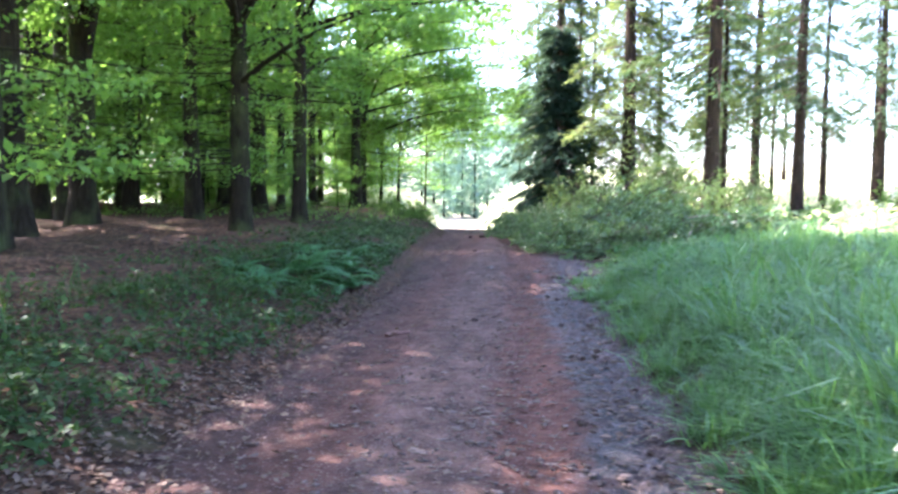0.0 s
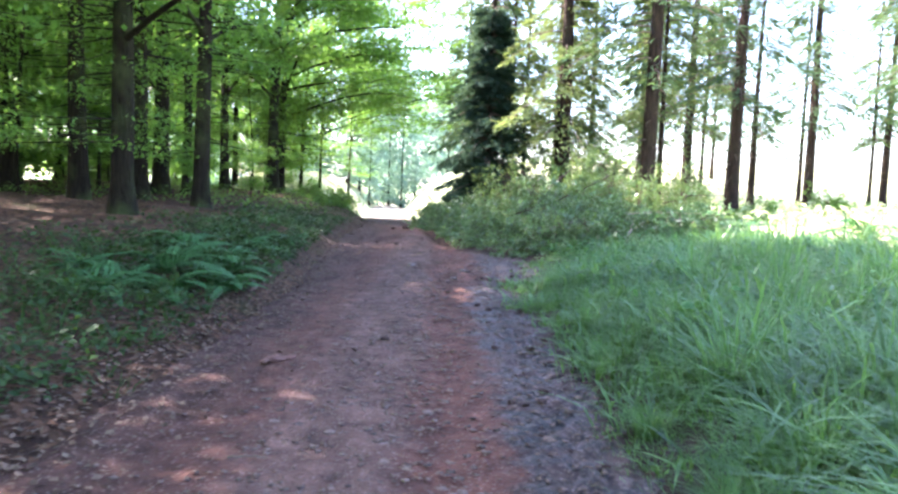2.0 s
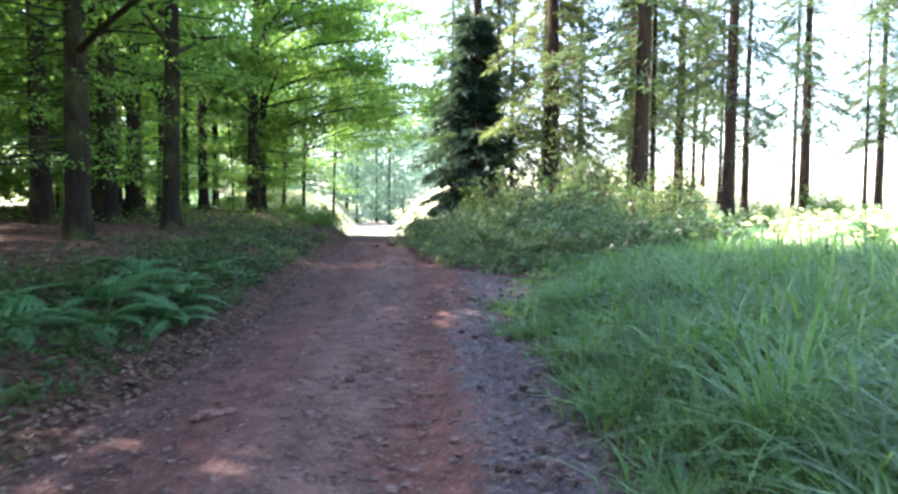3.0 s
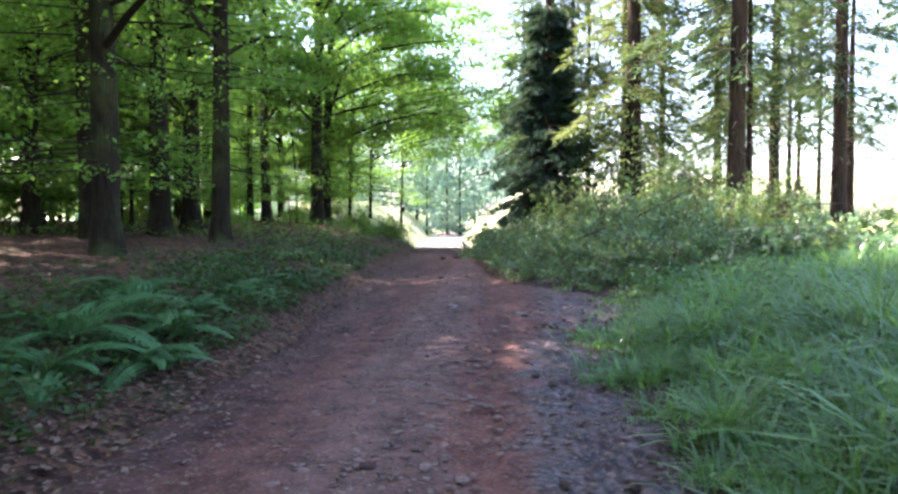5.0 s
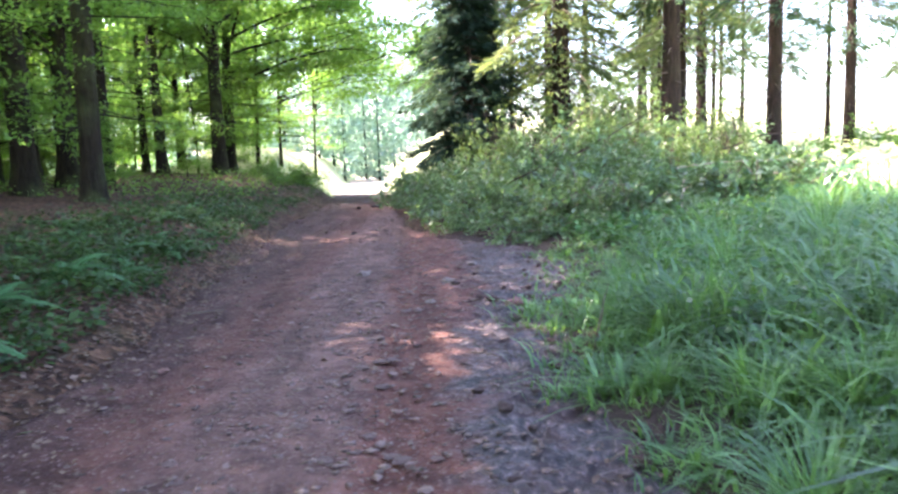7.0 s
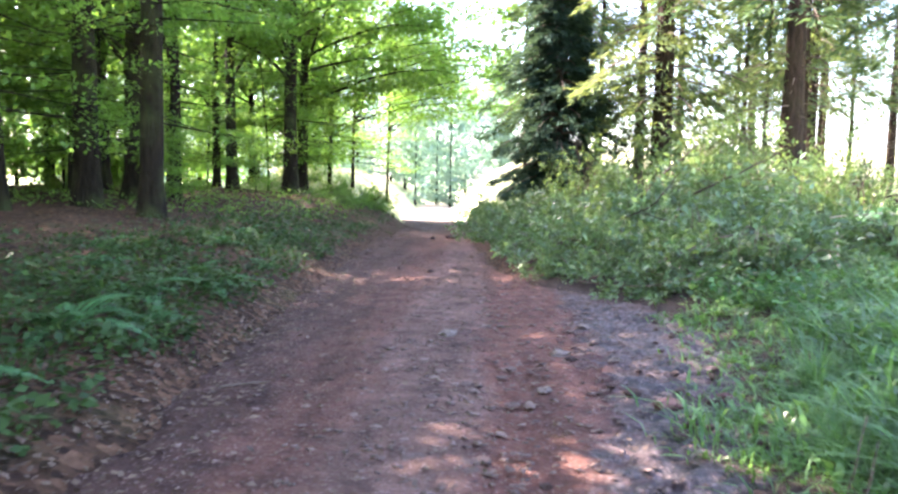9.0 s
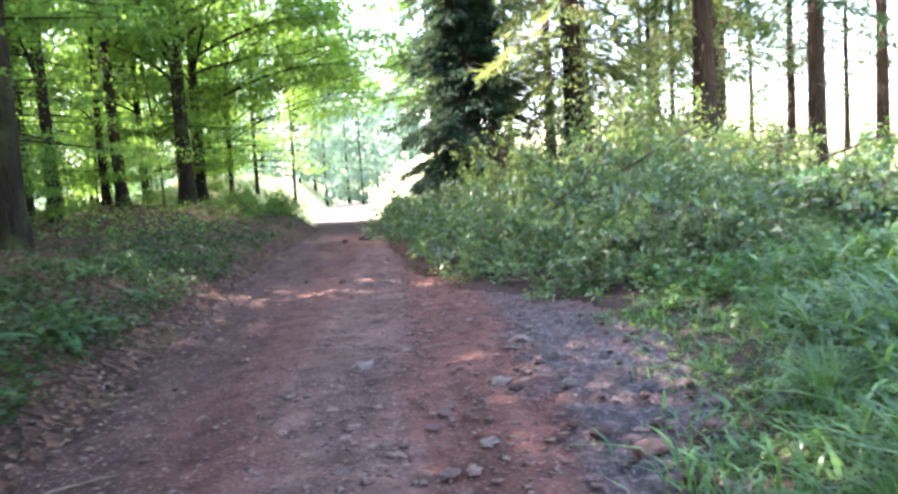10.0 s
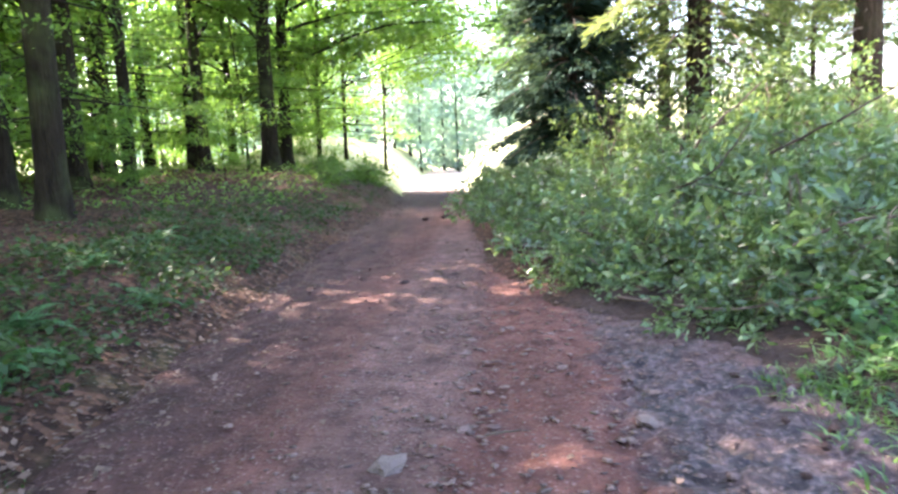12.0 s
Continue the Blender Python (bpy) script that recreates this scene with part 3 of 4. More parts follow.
for x, y, turn, s in ((9.2, 46.5, 10, 0.8), (11.9, 45.5, 110, 0.6), (17.8, 44.0, 220, 0.75), (6.5, 42.0, 300, 0.9), (14.5, 52.0, 40, 0.9), (2.9, 41.0, 170, 0.9), (2.5, 36.6, 80, 0.8)):
    again(mid, x, y, turn, s)
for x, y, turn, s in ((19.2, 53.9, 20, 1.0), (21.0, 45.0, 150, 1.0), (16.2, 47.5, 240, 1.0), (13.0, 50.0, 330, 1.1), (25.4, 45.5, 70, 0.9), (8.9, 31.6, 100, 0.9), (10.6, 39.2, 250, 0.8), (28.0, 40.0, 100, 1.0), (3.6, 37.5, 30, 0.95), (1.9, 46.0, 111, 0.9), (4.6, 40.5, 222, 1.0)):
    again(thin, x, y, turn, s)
put(conifer_tree(35, 8.6, 0.14, 1.4, 2.0, 175, M_YEW, name="young_spruce", label="dense dark green young spruce beside the track", droop=0.42, per=220, size=0.3, stubs=0, group="young spruces", wide=0.26, taper=0.78), 2.35, 33.2)


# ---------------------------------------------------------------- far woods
def far_tree(seed, height, leaf=M_FAR, low=0.04, sprays=92, size=0.6, label="distant tree at the clearing's end, tinted pale for haze", group="trees beyond the clearing"):
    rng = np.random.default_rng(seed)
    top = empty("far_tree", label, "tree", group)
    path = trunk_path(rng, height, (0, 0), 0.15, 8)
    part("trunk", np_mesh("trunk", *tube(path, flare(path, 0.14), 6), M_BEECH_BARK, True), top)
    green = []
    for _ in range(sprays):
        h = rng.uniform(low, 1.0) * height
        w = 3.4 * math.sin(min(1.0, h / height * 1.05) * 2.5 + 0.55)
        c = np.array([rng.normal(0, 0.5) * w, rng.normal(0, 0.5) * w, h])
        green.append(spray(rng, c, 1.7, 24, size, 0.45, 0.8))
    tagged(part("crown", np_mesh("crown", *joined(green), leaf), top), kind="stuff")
    return top


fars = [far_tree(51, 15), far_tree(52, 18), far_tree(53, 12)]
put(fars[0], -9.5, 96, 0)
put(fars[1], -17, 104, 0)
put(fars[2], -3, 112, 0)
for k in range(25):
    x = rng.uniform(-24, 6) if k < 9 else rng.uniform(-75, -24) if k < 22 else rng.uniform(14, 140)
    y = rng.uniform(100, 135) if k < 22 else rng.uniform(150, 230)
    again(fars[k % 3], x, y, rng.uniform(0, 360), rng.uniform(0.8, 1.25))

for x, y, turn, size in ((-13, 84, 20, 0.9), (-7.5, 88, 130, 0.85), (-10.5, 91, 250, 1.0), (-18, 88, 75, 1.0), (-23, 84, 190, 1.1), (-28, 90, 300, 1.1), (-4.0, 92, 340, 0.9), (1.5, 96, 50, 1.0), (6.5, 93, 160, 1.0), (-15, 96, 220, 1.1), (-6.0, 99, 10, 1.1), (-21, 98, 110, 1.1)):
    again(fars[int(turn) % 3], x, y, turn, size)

# dense foliage deep in the wood, past the trunks
deep = far_tree(54, 17, M_BEECH, 0.06, 150, 0.46, "beech deep in the wood with leaves to the ground", "beeches deep in the wood")
put(deep, -28, 40)
for x, y in ((-24.5, 28.5), (-22.0, 33.5), (-26.0, 37.5), (-20.5, 39.0), (-24.0, 46.0), (-19.5, 48.5), (-18.5, 36.5), (-25.5, 41.5), (-29.0, 47.0), (-33.0, 43.0), (-31.0, 36.0), (-35.0, 52.0), (-27.5, 52.5), (-30.5, 30.5)):
    again(deep, x, y, 31 * x, 0.75 + 0.02 * (y % 7))
for k in range(9):
    x, y = rng.uniform(-50, -29), rng.uniform(18, 64)
    again(deep, x, y, rng.uniform(0, 360), rng.uniform(0.85, 1.2))
for x, y in ((-24, 57), (-30, 62), (-13, 70), (-19, 62), (-21.5, 65), (-15.5, 73)):
    again(deep, x, y, 17 * x, 0.9)


# ---------------------------------------------------------------- undergrowth
def blades(rng, base, length, width, bend, az=None):
    """Arching grass blades of three segments."""
    n = len(base)
    az = rng.uniform(0, 2 * np.pi, n) if az is None else az
    out = np.stack([np.cos(az), np.sin(az), np.zeros(n)], -1)
    side = np.stack([-np.sin(az), np.cos(az), np.zeros(n)], -1)
    rows = []
    for s, w in ((0, 0.8), (0.4, 1.0), (0.75, 0.7), (1.0, 0.08)):
        p = base + np.outer(length * (s - 0.5 * bend * s * s), (0, 0, 1)) + out * (length * bend * s * s)[:, None]
        rows += [p - side * (width * w)[:, None], p + side * (width * w)[:, None]]
    v = np.stack(rows, 1).reshape(-1, 3)
    q = np.array([(0, 1, 3, 2), (2, 3, 5, 4), (4, 5, 7, 6)])
    return v, (np.arange(n)[:, None, None] * 8 + q[None]).reshape(-1, 4)


def bramble_depth(x, y):
    """How far inside the bramble thicket a place lies."""
    return np.minimum(y - (18.6 + 0.35 * np.clip(x - 2.0, 0, 8)), 38 - y)


def grass_stuff(name, label, seed, count, zone, length, dens, material=M_GRASS, width=0.006):
    """Grass in loose tufts, whose blades arch outwards."""
    rng = np.random.default_rng(seed)
    x0, x1, y0, y1 = zone
    m = count // 26
    cx, cy = rng.uniform(0, 1, m) ** 1.25 * (x1 - x0), y0 + (y1 - y0) * rng.uniform(0, 1, m) ** 1.3
    cx = dens[0](cy) + dens[1] * (x0 + cx)
    keep = (wave(cx, cy, 0.55, seed) + 0.9 > rng.uniform(0, 1.1, m)) & ((dens[1] < 0) | (bramble_depth(cx, cy) < 0.3)) & ((dens[1] < 0) | (rng.uniform(0, 1, m) > 0.15 * np.clip((cy - 13.5) / 3, 0, 1)))
    cx, cy = cx[keep], cy[keep]
    tall = np.repeat(rng.uniform(0.4, 1.45, len(cx)), 26)
    n = 26 * len(cx)
    off = rng.normal(0, 0.11, (n, 2)) * tall[:, None]
    x, y = np.repeat(cx, 26) + off[:, 0], np.repeat(cy, 26) + off[:, 1]
    az = np.arctan2(off[:, 1], off[:, 0]) + rng.normal(0, 0.8, n)
    edge = np.clip(np.abs(x - dens[0](y)) / 0.8, 0.35, 1.0)
    L = length * tall * rng.uniform(0.4, 1.2, n) * edge * (1 + 0.3 * wave(x, y, 0.6, 3.0)) * np.clip(1.9 - 0.075 * y + 0.12 * np.clip(x - 3, 0, 4), 0.45, 1.25)
    base = np.stack([x, y, land(x, y) - 0.02], -1)
    v, f = blades(rng, base, L, width * (0.5 + 2.0 * rng.uniform(0, 1, n) ** 4) * (1 + np.clip((y - 8) / 20, 0, 1.5)), np.clip(rng.normal(0.95, 0.35, n), 0.3, 1.6), az)
    tagged(new(name, np_mesh(name, v, f, material)), label, "grass", kind="stuff")


grass_stuff("verge_grass", "long lush green grass on the bank beside the track", 61, 84000, (0.02, 6.6, 3.2, 23), 0.64, (right_edge, 1), width=0.0066)
grass_stuff("bank_grass", "long lush green grass further back on the bank", 67, 4000, (0.02, 6.0, -4, 3.2), 0.55, (right_edge, 1), width=0.009)
grass_stuff("short_grass", "short fine grass at the muddy edge of the track", 62, 20000, (-0.05, 1.6, 3.2, 20), 0.28, (right_edge, 1), width=0.0038)
grass_stuff("edge_grass", "soft green grass spreading over the muddy edge", 68, 14000, (-0.35, 2.4, 12.5, 20), 0.42, (right_edge, 1), width=0.0045)
grass_stuff("wood_grass", "sparse dark grass on the wooded bank", 63, 12000, (0.15, 3.4, 3.5, 34), 0.3, (left_edge, -1), M_HERB, 0.005)
# grass in the glare-pale bracken colour instead of the grass green
grass_stuff("clearing_grass", "grass coloured pale for sun glare at the rim of the clearing", 64, 9000, (0.0, 9.0, 46, 66), 0.5, (left_edge, -1), M_BRACKEN, 0.012)


def tussock(seed):
    rng = np.random.default_rng(seed)
    top = empty("grass_tussock", "tall tussock of arching broad green grass blades", "grass", "grass tussocks on the bank")
    for k in range(4):
        n = 60
        a, d = rng.uniform(0, np.pi * 0.9, n) + k * np.pi / 2, np.abs(rng.normal(0, 0.10, n))
        base = np.stack([np.cos(a) * d, np.sin(a) * d, np.zeros(n)], -1)
        v, f = blades(rng, base, rng.uniform(0.35, 0.85, n), rng.uniform(0.003, 0.0068, n), np.clip(rng.normal(0.75, 0.35, n), 0.2, 1.5), a + rng.normal(0, 0.5, n))
        part("blade_fan", np_mesh("blade_fan", v, f, M_TUSSOCK), top)
    return top


tuft = tussock(66)
put(tuft, 2.45, 8.0, 0, 1.25)
for x, y, turn, s in ((2.1, 5.2, 40, 1.0), (2.9, 5.6, 90, 1.1), (1.95, 10.8, 200, 0.7), (3.2, 9.2, 150, 1.1), (2.3, 6.5, 300, 0.8), (4.2, 11.0, 20, 1.2), (3.7, 12.5, 260, 1.2), (5.0, 13.5, 70, 1.3), (2.6, 11.6, 10, 0.8), (4.4, 8.3, 130, 1.2), (3.2, 14.5, 230, 1.0), (5.6, 11.4, 310, 1.2), (2.55, 15.6, 80, 0.6), (4.6, 15.6, 170, 1.2), (6.2, 15.0, 30, 1.3), (1.75, 6.3, 55, 0.45), (1.72, 7.5, 140, 0.5), (1.85, 9.5, 260, 0.42), (1.95, 12.5, 350, 0.5), (2.1, 14.3, 95, 0.45), (3.4, 7.2, 15, 1.2), (2.8, 10.2, 280, 0.9), (3.9, 10.0, 65, 1.1), (5.2, 9.6, 200, 1.2), (4.9, 12.3, 340, 1.1), (2.5, 13.4, 45, 0.7), (3.3, 6.3, 190, 0.9), (3.6, 13.7, 110, 1.0), (6.4, 13.2, 160, 1.2), (2.0, 4.3, 20, 0.9)):
    again(tuft, x, y, turn, s, 0.02)


def frond_mesh(seed, length):
    rng = np.random.default_rng(seed)
    s = np.linspace(0, 1, 22)
    path = np.stack([length * (0.25 * s + 0.62 * s ** 1.6), 0 * s, length * (0.85 * s - 0.62 * s ** 2.2)], -1)
    stem = tube(path, np.linspace(0.006, 0.0015, 22), 4)
    bits = [stem]
    for k in range(4, 21):
        k0 = s[k]
        span_ = length * 0.30 * math.sin(min(1.0, (k0 - 0.1) * 1.15) ** 0.6 * math.pi) * (1.05 - 0.35 * k0) + 0.01
        d = path[min(k + 1, 21)] - path[k - 1]
        d /= np.linalg.norm(d)
        for sgn in (-1, 1):
            ax = np.array([0.35 * d[0], sgn * 1.0, 0.35 * d[2] - 0.25])
            ax /= np.linalg.norm(ax)
            m = 4
            q = (np.arange(m) + 0.5) / m
            c = path[k] + np.outer(q * span_, ax)
            for g in (-1, 1):
                along = np.tile(d * g + 0.5 * ax, (m, 1)) + rng.normal(0, 0.08, (m, 3))
                nor = np.tile(np.cross(ax, d) * sgn, (m, 1))
                bits.append(leaves(c, along, nor, length * 0.076 * (1.15 - q), LEAF * np.array([1, 1.25, 1])))
    return np_mesh("frond", *joined(bits), M_FERN)


FRONDS = [frond_mesh(71, 1.0), frond_mesh(72, 0.82)]


def fern(seed):
    rng = np.random.default_rng(seed)
    top = empty("fern", "green woodland fern with arching feathery fronds", "fern", "ferns beside the track")
    n = 10
    for k in range(n):
        f = part("frond", FRONDS[k % 2], top)
        f.matrix_basis = pose(0, 0, 0, rng.uniform(-8, 8), rng.uniform(-14, 22), 360 * k / n + rng.uniform(-14, 14)) @ Matrix.Scale(rng.uniform(0.8, 1.15), 4)
    return top


clump = fern(73)
put(clump, -2.85, 11.5, 0, 0.85)
for x, y, turn, s in ((-3.1, 12.2, 50, 1.0), (-3.3, 10.7, 110, 0.8), (-2.6, 13.0, 300, 0.85), (-3.9, 11.6, 160, 0.7), (-2.35, 12.1, 333, 0.75), (-3.3, 13.6, 111, 0.85), (-2.9, 18.4, 10, 0.5), (-3.5, 19.6, 80, 0.45), (-3.0, 20.8, 160, 0.4), (-4.2, 18.6, 240, 0.5), (-3.9, 21.5, 300, 0.45), (-5.0, 20.0, 33, 0.5), (-2.7, 16.4, 200, 0.5), (-4.4, 24.0, 66, 0.5), (-3.7, 14.6, 240, 0.8), (-2.95, 15.6, 70, 0.65), (-3.2, 17.3, 15, 0.6), (-2.9, 14.2, 190, 0.7), (7.2, 21.5, 40, 1.5), (8.3, 22.5, 120, 1.5), (6.4, 23.9, 15, 1.7), (6.4, 20.4, 210, 1.3), (7.6, 24.5, 30, 1.5), (6.6, 22.8, 160, 1.3), (11.0, 21.0, 222, 1.5)):
    again(clump, x, y, turn, s, 0.02)


def herb_stuff(name, label, seed, count, edge, sgn, depth, y0, y1, high, leaf, material):
    rng = np.random.default_rng(seed)
    y = y0 + (y1 - y0) * rng.uniform(0, 1, count) ** 1.2
    x = edge(y) + sgn * rng.uniform(0.1, 1, count) * depth
    keep = wave(x, y, 0.8, seed * 0.37) > rng.uniform(-0.7, 0.75, count)
    x, y = x[keep], y[keep]
    n = len(x)
    h = high * rng.uniform(0.1, 1, n) * (0.6 + 0.4 * wave(x, y, 0.5, 4.0))
    p = np.stack([x, y, land(x, y) + np.abs(h)], -1)
    v, f = leaves(p, rng.normal(0, 1, (n, 3)) * np.array([1, 1, 0.35]), rng.normal(0, 0.45, (n, 3)) + np.array([0, 0, 1.0]), leaf * rng.uniform(0.6, 1.5, n))
    tagged(new(name, np_mesh(name, v, f, material)), label, "plant", kind="stuff")


herb_stuff("herb_layer", "low dark green herbs and moss on the wooded bank", 81, 15000, left_edge, -1, 3.8, 4, 45, 0.28, 0.075, M_HERB)
herb_stuff("foot_herbs", "dark low herbs along the foot of the wooded bank", 87, 26000, left_edge, -1, 2.4, 3.5, 25, 0.32, 0.068, M_HERB)
herb_stuff("bank_ivy", "dark trailing herbs covering the foot of the wooded bank", 86, 8000, left_edge, -1, 2.4, 12, 30, 0.30, 0.08, M_HERB)
herb_stuff("wood_herbs", "pale seedlings scattered over the floor of the wood", 82, 12000, left_edge, -1, 15.0, 28, 54, 0.5, 0.11, M_SAPLING)
herb_stuff("bramble_runners", "low trailing bramble leaves at the edge of the track", 84, 9000, right_edge, 1, 2.6, 18.4, 36, 0.24, 0.085, M_BRAMBLE)
herb_stuff("bank_herbs", "broad-leaved weeds among the grass of the bank", 83, 36000, right_edge, 1, 6.0, 3, 24, 0.5, 0.062, M_BRAMBLE)

herb_stuff("bank_weeds", "tall leafy weeds standing among the grass", 89, 18000, right_edge, 1, 6.5, 8.0, 19.0, 0.62, 0.085, M_NETTLE)
herb_stuff("bank_nettles", "low dense nettles and weeds in front of the brambles", 85, 15000, right_edge, 1, 5.0, 13.0, 20.5, 0.34, 0.085, M_NETTLE)


def east_rim(y):
    return 7.5 + 0.0 * y


herb_stuff("field_bracken", "waist-high bracken coloured pale for sun glare at the rim of the open field", 88, 16000, east_rim, 1, 22.0, 12.0, 52.0, 0.85, 0.26, M_BRACKEN)


# ---------------------------------------------------------------- bramble thicket
def bush(seed, radius, height, count, leaf, material, name="bramble_bush", label="bramble thicket of pale-backed green leaves", group="brambles beside the track"):
    rng = np.random.default_rng(seed)
    top = empty(name, label, "bush", group)
    bits, canes = [], max(22, count // 62)
    for k in range(canes):
        a, r = rng.uniform(0, 2 * np.pi), radius * rng.uniform(0.2, 1.25)
        top_z = height * rng.uniform(0.2, 1.55) * (1.15 - 0.5 * r / radius)
        x0, y0 = rng.normal(0, 0.25 * radius, 2)
        s = np.linspace(0, 1, 8)
        p = np.stack([x0 + np.cos(a) * r * s, y0 + np.sin(a) * r * s, top_z * np.sin(s * rng.uniform(1.6, 2.7))], -1) + rng.normal(0, 0.035, (8, 3)) * s[:, None]
        if k < 14:
            part("stem", np_mesh("stem", *tube(p, np.linspace(0.013, 0.004, 8), 4), M_TWIG, True), top)
        # leaves sit in small bunches along the cane
        m = count // canes
        node = rng.uniform(0.12, 1.03, m // 8 + 1)
        pick = rng.integers(0, len(node), m)
        q = np.clip(node[pick] + rng.normal(0, 0.015, m), 0.05, 1.05)
        shift = rng.normal(0, 0.13, (len(node), 3))
        c = np.stack([np.interp(q, s, p[:, j]) for j in range(3)], -1) + shift[pick] + rng.normal(0, 0.045, (m, 3))
        c[:, 2] = np.maximum(c[:, 2], 0.03)
        along = rng.normal(0, 1, (m, 3)) + np.array([np.cos(a), np.sin(a), -0.35])
        nor = rng.normal(0, 0.95, (m, 3)) + np.array([0.3 * np.cos(a), 0.3 * np.sin(a), 0.75])
        bits.append(leaves(c, along, nor, leaf * rng.uniform(0.4, 1.5, m), LEAF * np.array([1.1, 0.72, 1.6])))
    for k in range(7):
        a, r = rng.uniform(0, 2 * np.pi), radius * rng.uniform(0.6, 1.3)
        s = np.linspace(0, 1, 8)
        p = np.stack([np.cos(a) * r * (s - 0.3), np.sin(a) * r * (s - 0.3), height * (rng.uniform(0.25, 0.6) + 0.95 * s - rng.uniform(0.2, 0.75) * s * s)], -1) + rng.normal(0, 0.04, (8, 3))
        part("dead_cane", np_mesh("dead_cane", *tube(p, np.linspace(0.012, 0.004, 8), 4), M_CANE, True), top)
    v, f = joined(bits)
    tagged(part("foliage", np_mesh("foliage", v, f, material), top), kind="stuff")
    return top


low_bush = bush(91, 1.05, 0.72, 2200, 0.12, M_BRAMBLE)
put(low_bush, 3.0, 20.6, 0, 0.8)
high_bush = bush(92, 1.35, 1.2, 2900, 0.135, M_BRAMBLE)
put(high_bush, 4.6, 24.0)
for x, y, turn, s in ((2.2, 21.9, 40, 0.85), (1.5, 23.3, 110, 0.85), (3.9, 20.4, 200, 0.9), (1.4, 25.2, 300, 0.95), (4.8, 21.4, 20, 1.0), (0.95, 27.4, 150, 0.85), (5.7, 20.7, 250, 1.0), (0.6, 29.8, 70, 0.9), (0.3, 32.0, 10, 0.85), (0.35, 35.0, 99, 0.9), (3.2, 21.9, 222, 1.1), (6.6, 20.8, 320, 1.0), (0.4, 38.5, 45, 0.9), (2.35, 20.2, 280, 0.6), (1.35, 22.0, 5, 0.5), (7.5, 22.2, 75, 1.0), (0.9, 41.5, 145, 0.8), (0.5, 44.6, 200, 0.6)):
    again(low_bush, x, y, turn, s, 0.1)
for x, y, turn, s in ((3.0, 24.2, 60, 0.8), (2.3, 26.6, 130, 0.6), (4.0, 27.0, 310, 1.05), (2.0, 29.2, 80, 0.65), (3.5, 30.2, 170, 0.95), (3.9, 22.7, 290, 0.75), (1.6, 31.6, 350, 0.6), (5.2, 22.9, 140, 0.75), (6.6, 33.0, 190, 0.9), (9.3, 30.8, 110, 0.7), (2.0, 32.0, 25, 0.75), (2.9, 31.9, 215, 0.8), (1.3, 33.4, 95, 0.65)):
    again(high_bush, x, y, turn, s, 0.1)
shrub = bush(94, 0.85, 2.0, 1500, 0.105, M_HAZEL, "hazel_shrub", "open upright shrub with loose green leaves", "shrubs over the brambles")
put(shrub, 4.9, 26.2)
for x, y, turn, s in ((3.2, 25.4, 70, 0.95), (5.6, 25.6, 140, 1.0), (6.8, 27.0, 200, 1.0), (2.4, 28.0, 260, 0.85), (5.4, 28.9, 320, 1.05), (7.7, 28.6, 20, 0.9), (3.4, 31.0, 180, 1.0), (8.6, 27.6, 240, 0.85), (6.4, 30.4, 10, 1.1), (3.7, 32.6, 50, 1.4), (5.9, 31.3, 130, 1.35), (7.1, 32.0, 215, 1.3), (6.0, 29.6, 305, 1.2), (2.9, 31.4, 85, 1.2), (8.9, 33.2, 165, 1.3), (6.3, 34.2, 255, 1.5), (10.4, 33.0, 20, 1.1), (9.6, 29.4, 145, 0.9)):
    again(shrub, x, y, turn, s, 0.1)
# greener bushes where the wood meets the clearing
green_bush = bush(93, 1.1, 0.9, 1800, 0.11, M_SAPLING, "leafy_bush", "low sunlit green bush at the clearing's rim", "bushes at the clearing's rim")
put(green_bush, -5.3, 45.4, 0, 0.85)
for k in range(6):
    again(green_bush, rng.uniform(-27, -9.5), rng.uniform(34, 54), rng.uniform(0, 360), rng.uniform(0.9, 1.7), 0.15)
for x, y, turn, s in ((-5.9, 47.0, 30, 0.7), (-7.6, 48.6, 90, 0.7), (-4.9, 43.5, 170, 0.8), (-7.4, 47.0, 250, 0.9), (-6.4, 41.0, 310, 0.7), (-5.2, 38.0, 15, 0.55), (1.4, 46.0, 60, 0.5), (4.6, 45.0, 200, 0.9), (-9.6, 51.5, 280, 0.8), (18.3, 36.8, 40, 1.1), (19.4, 37.4, 140, 0.9), (12.6, 31.0, 222, 0.9)):
    again(green_bush, x, y, turn, s, 0.1)


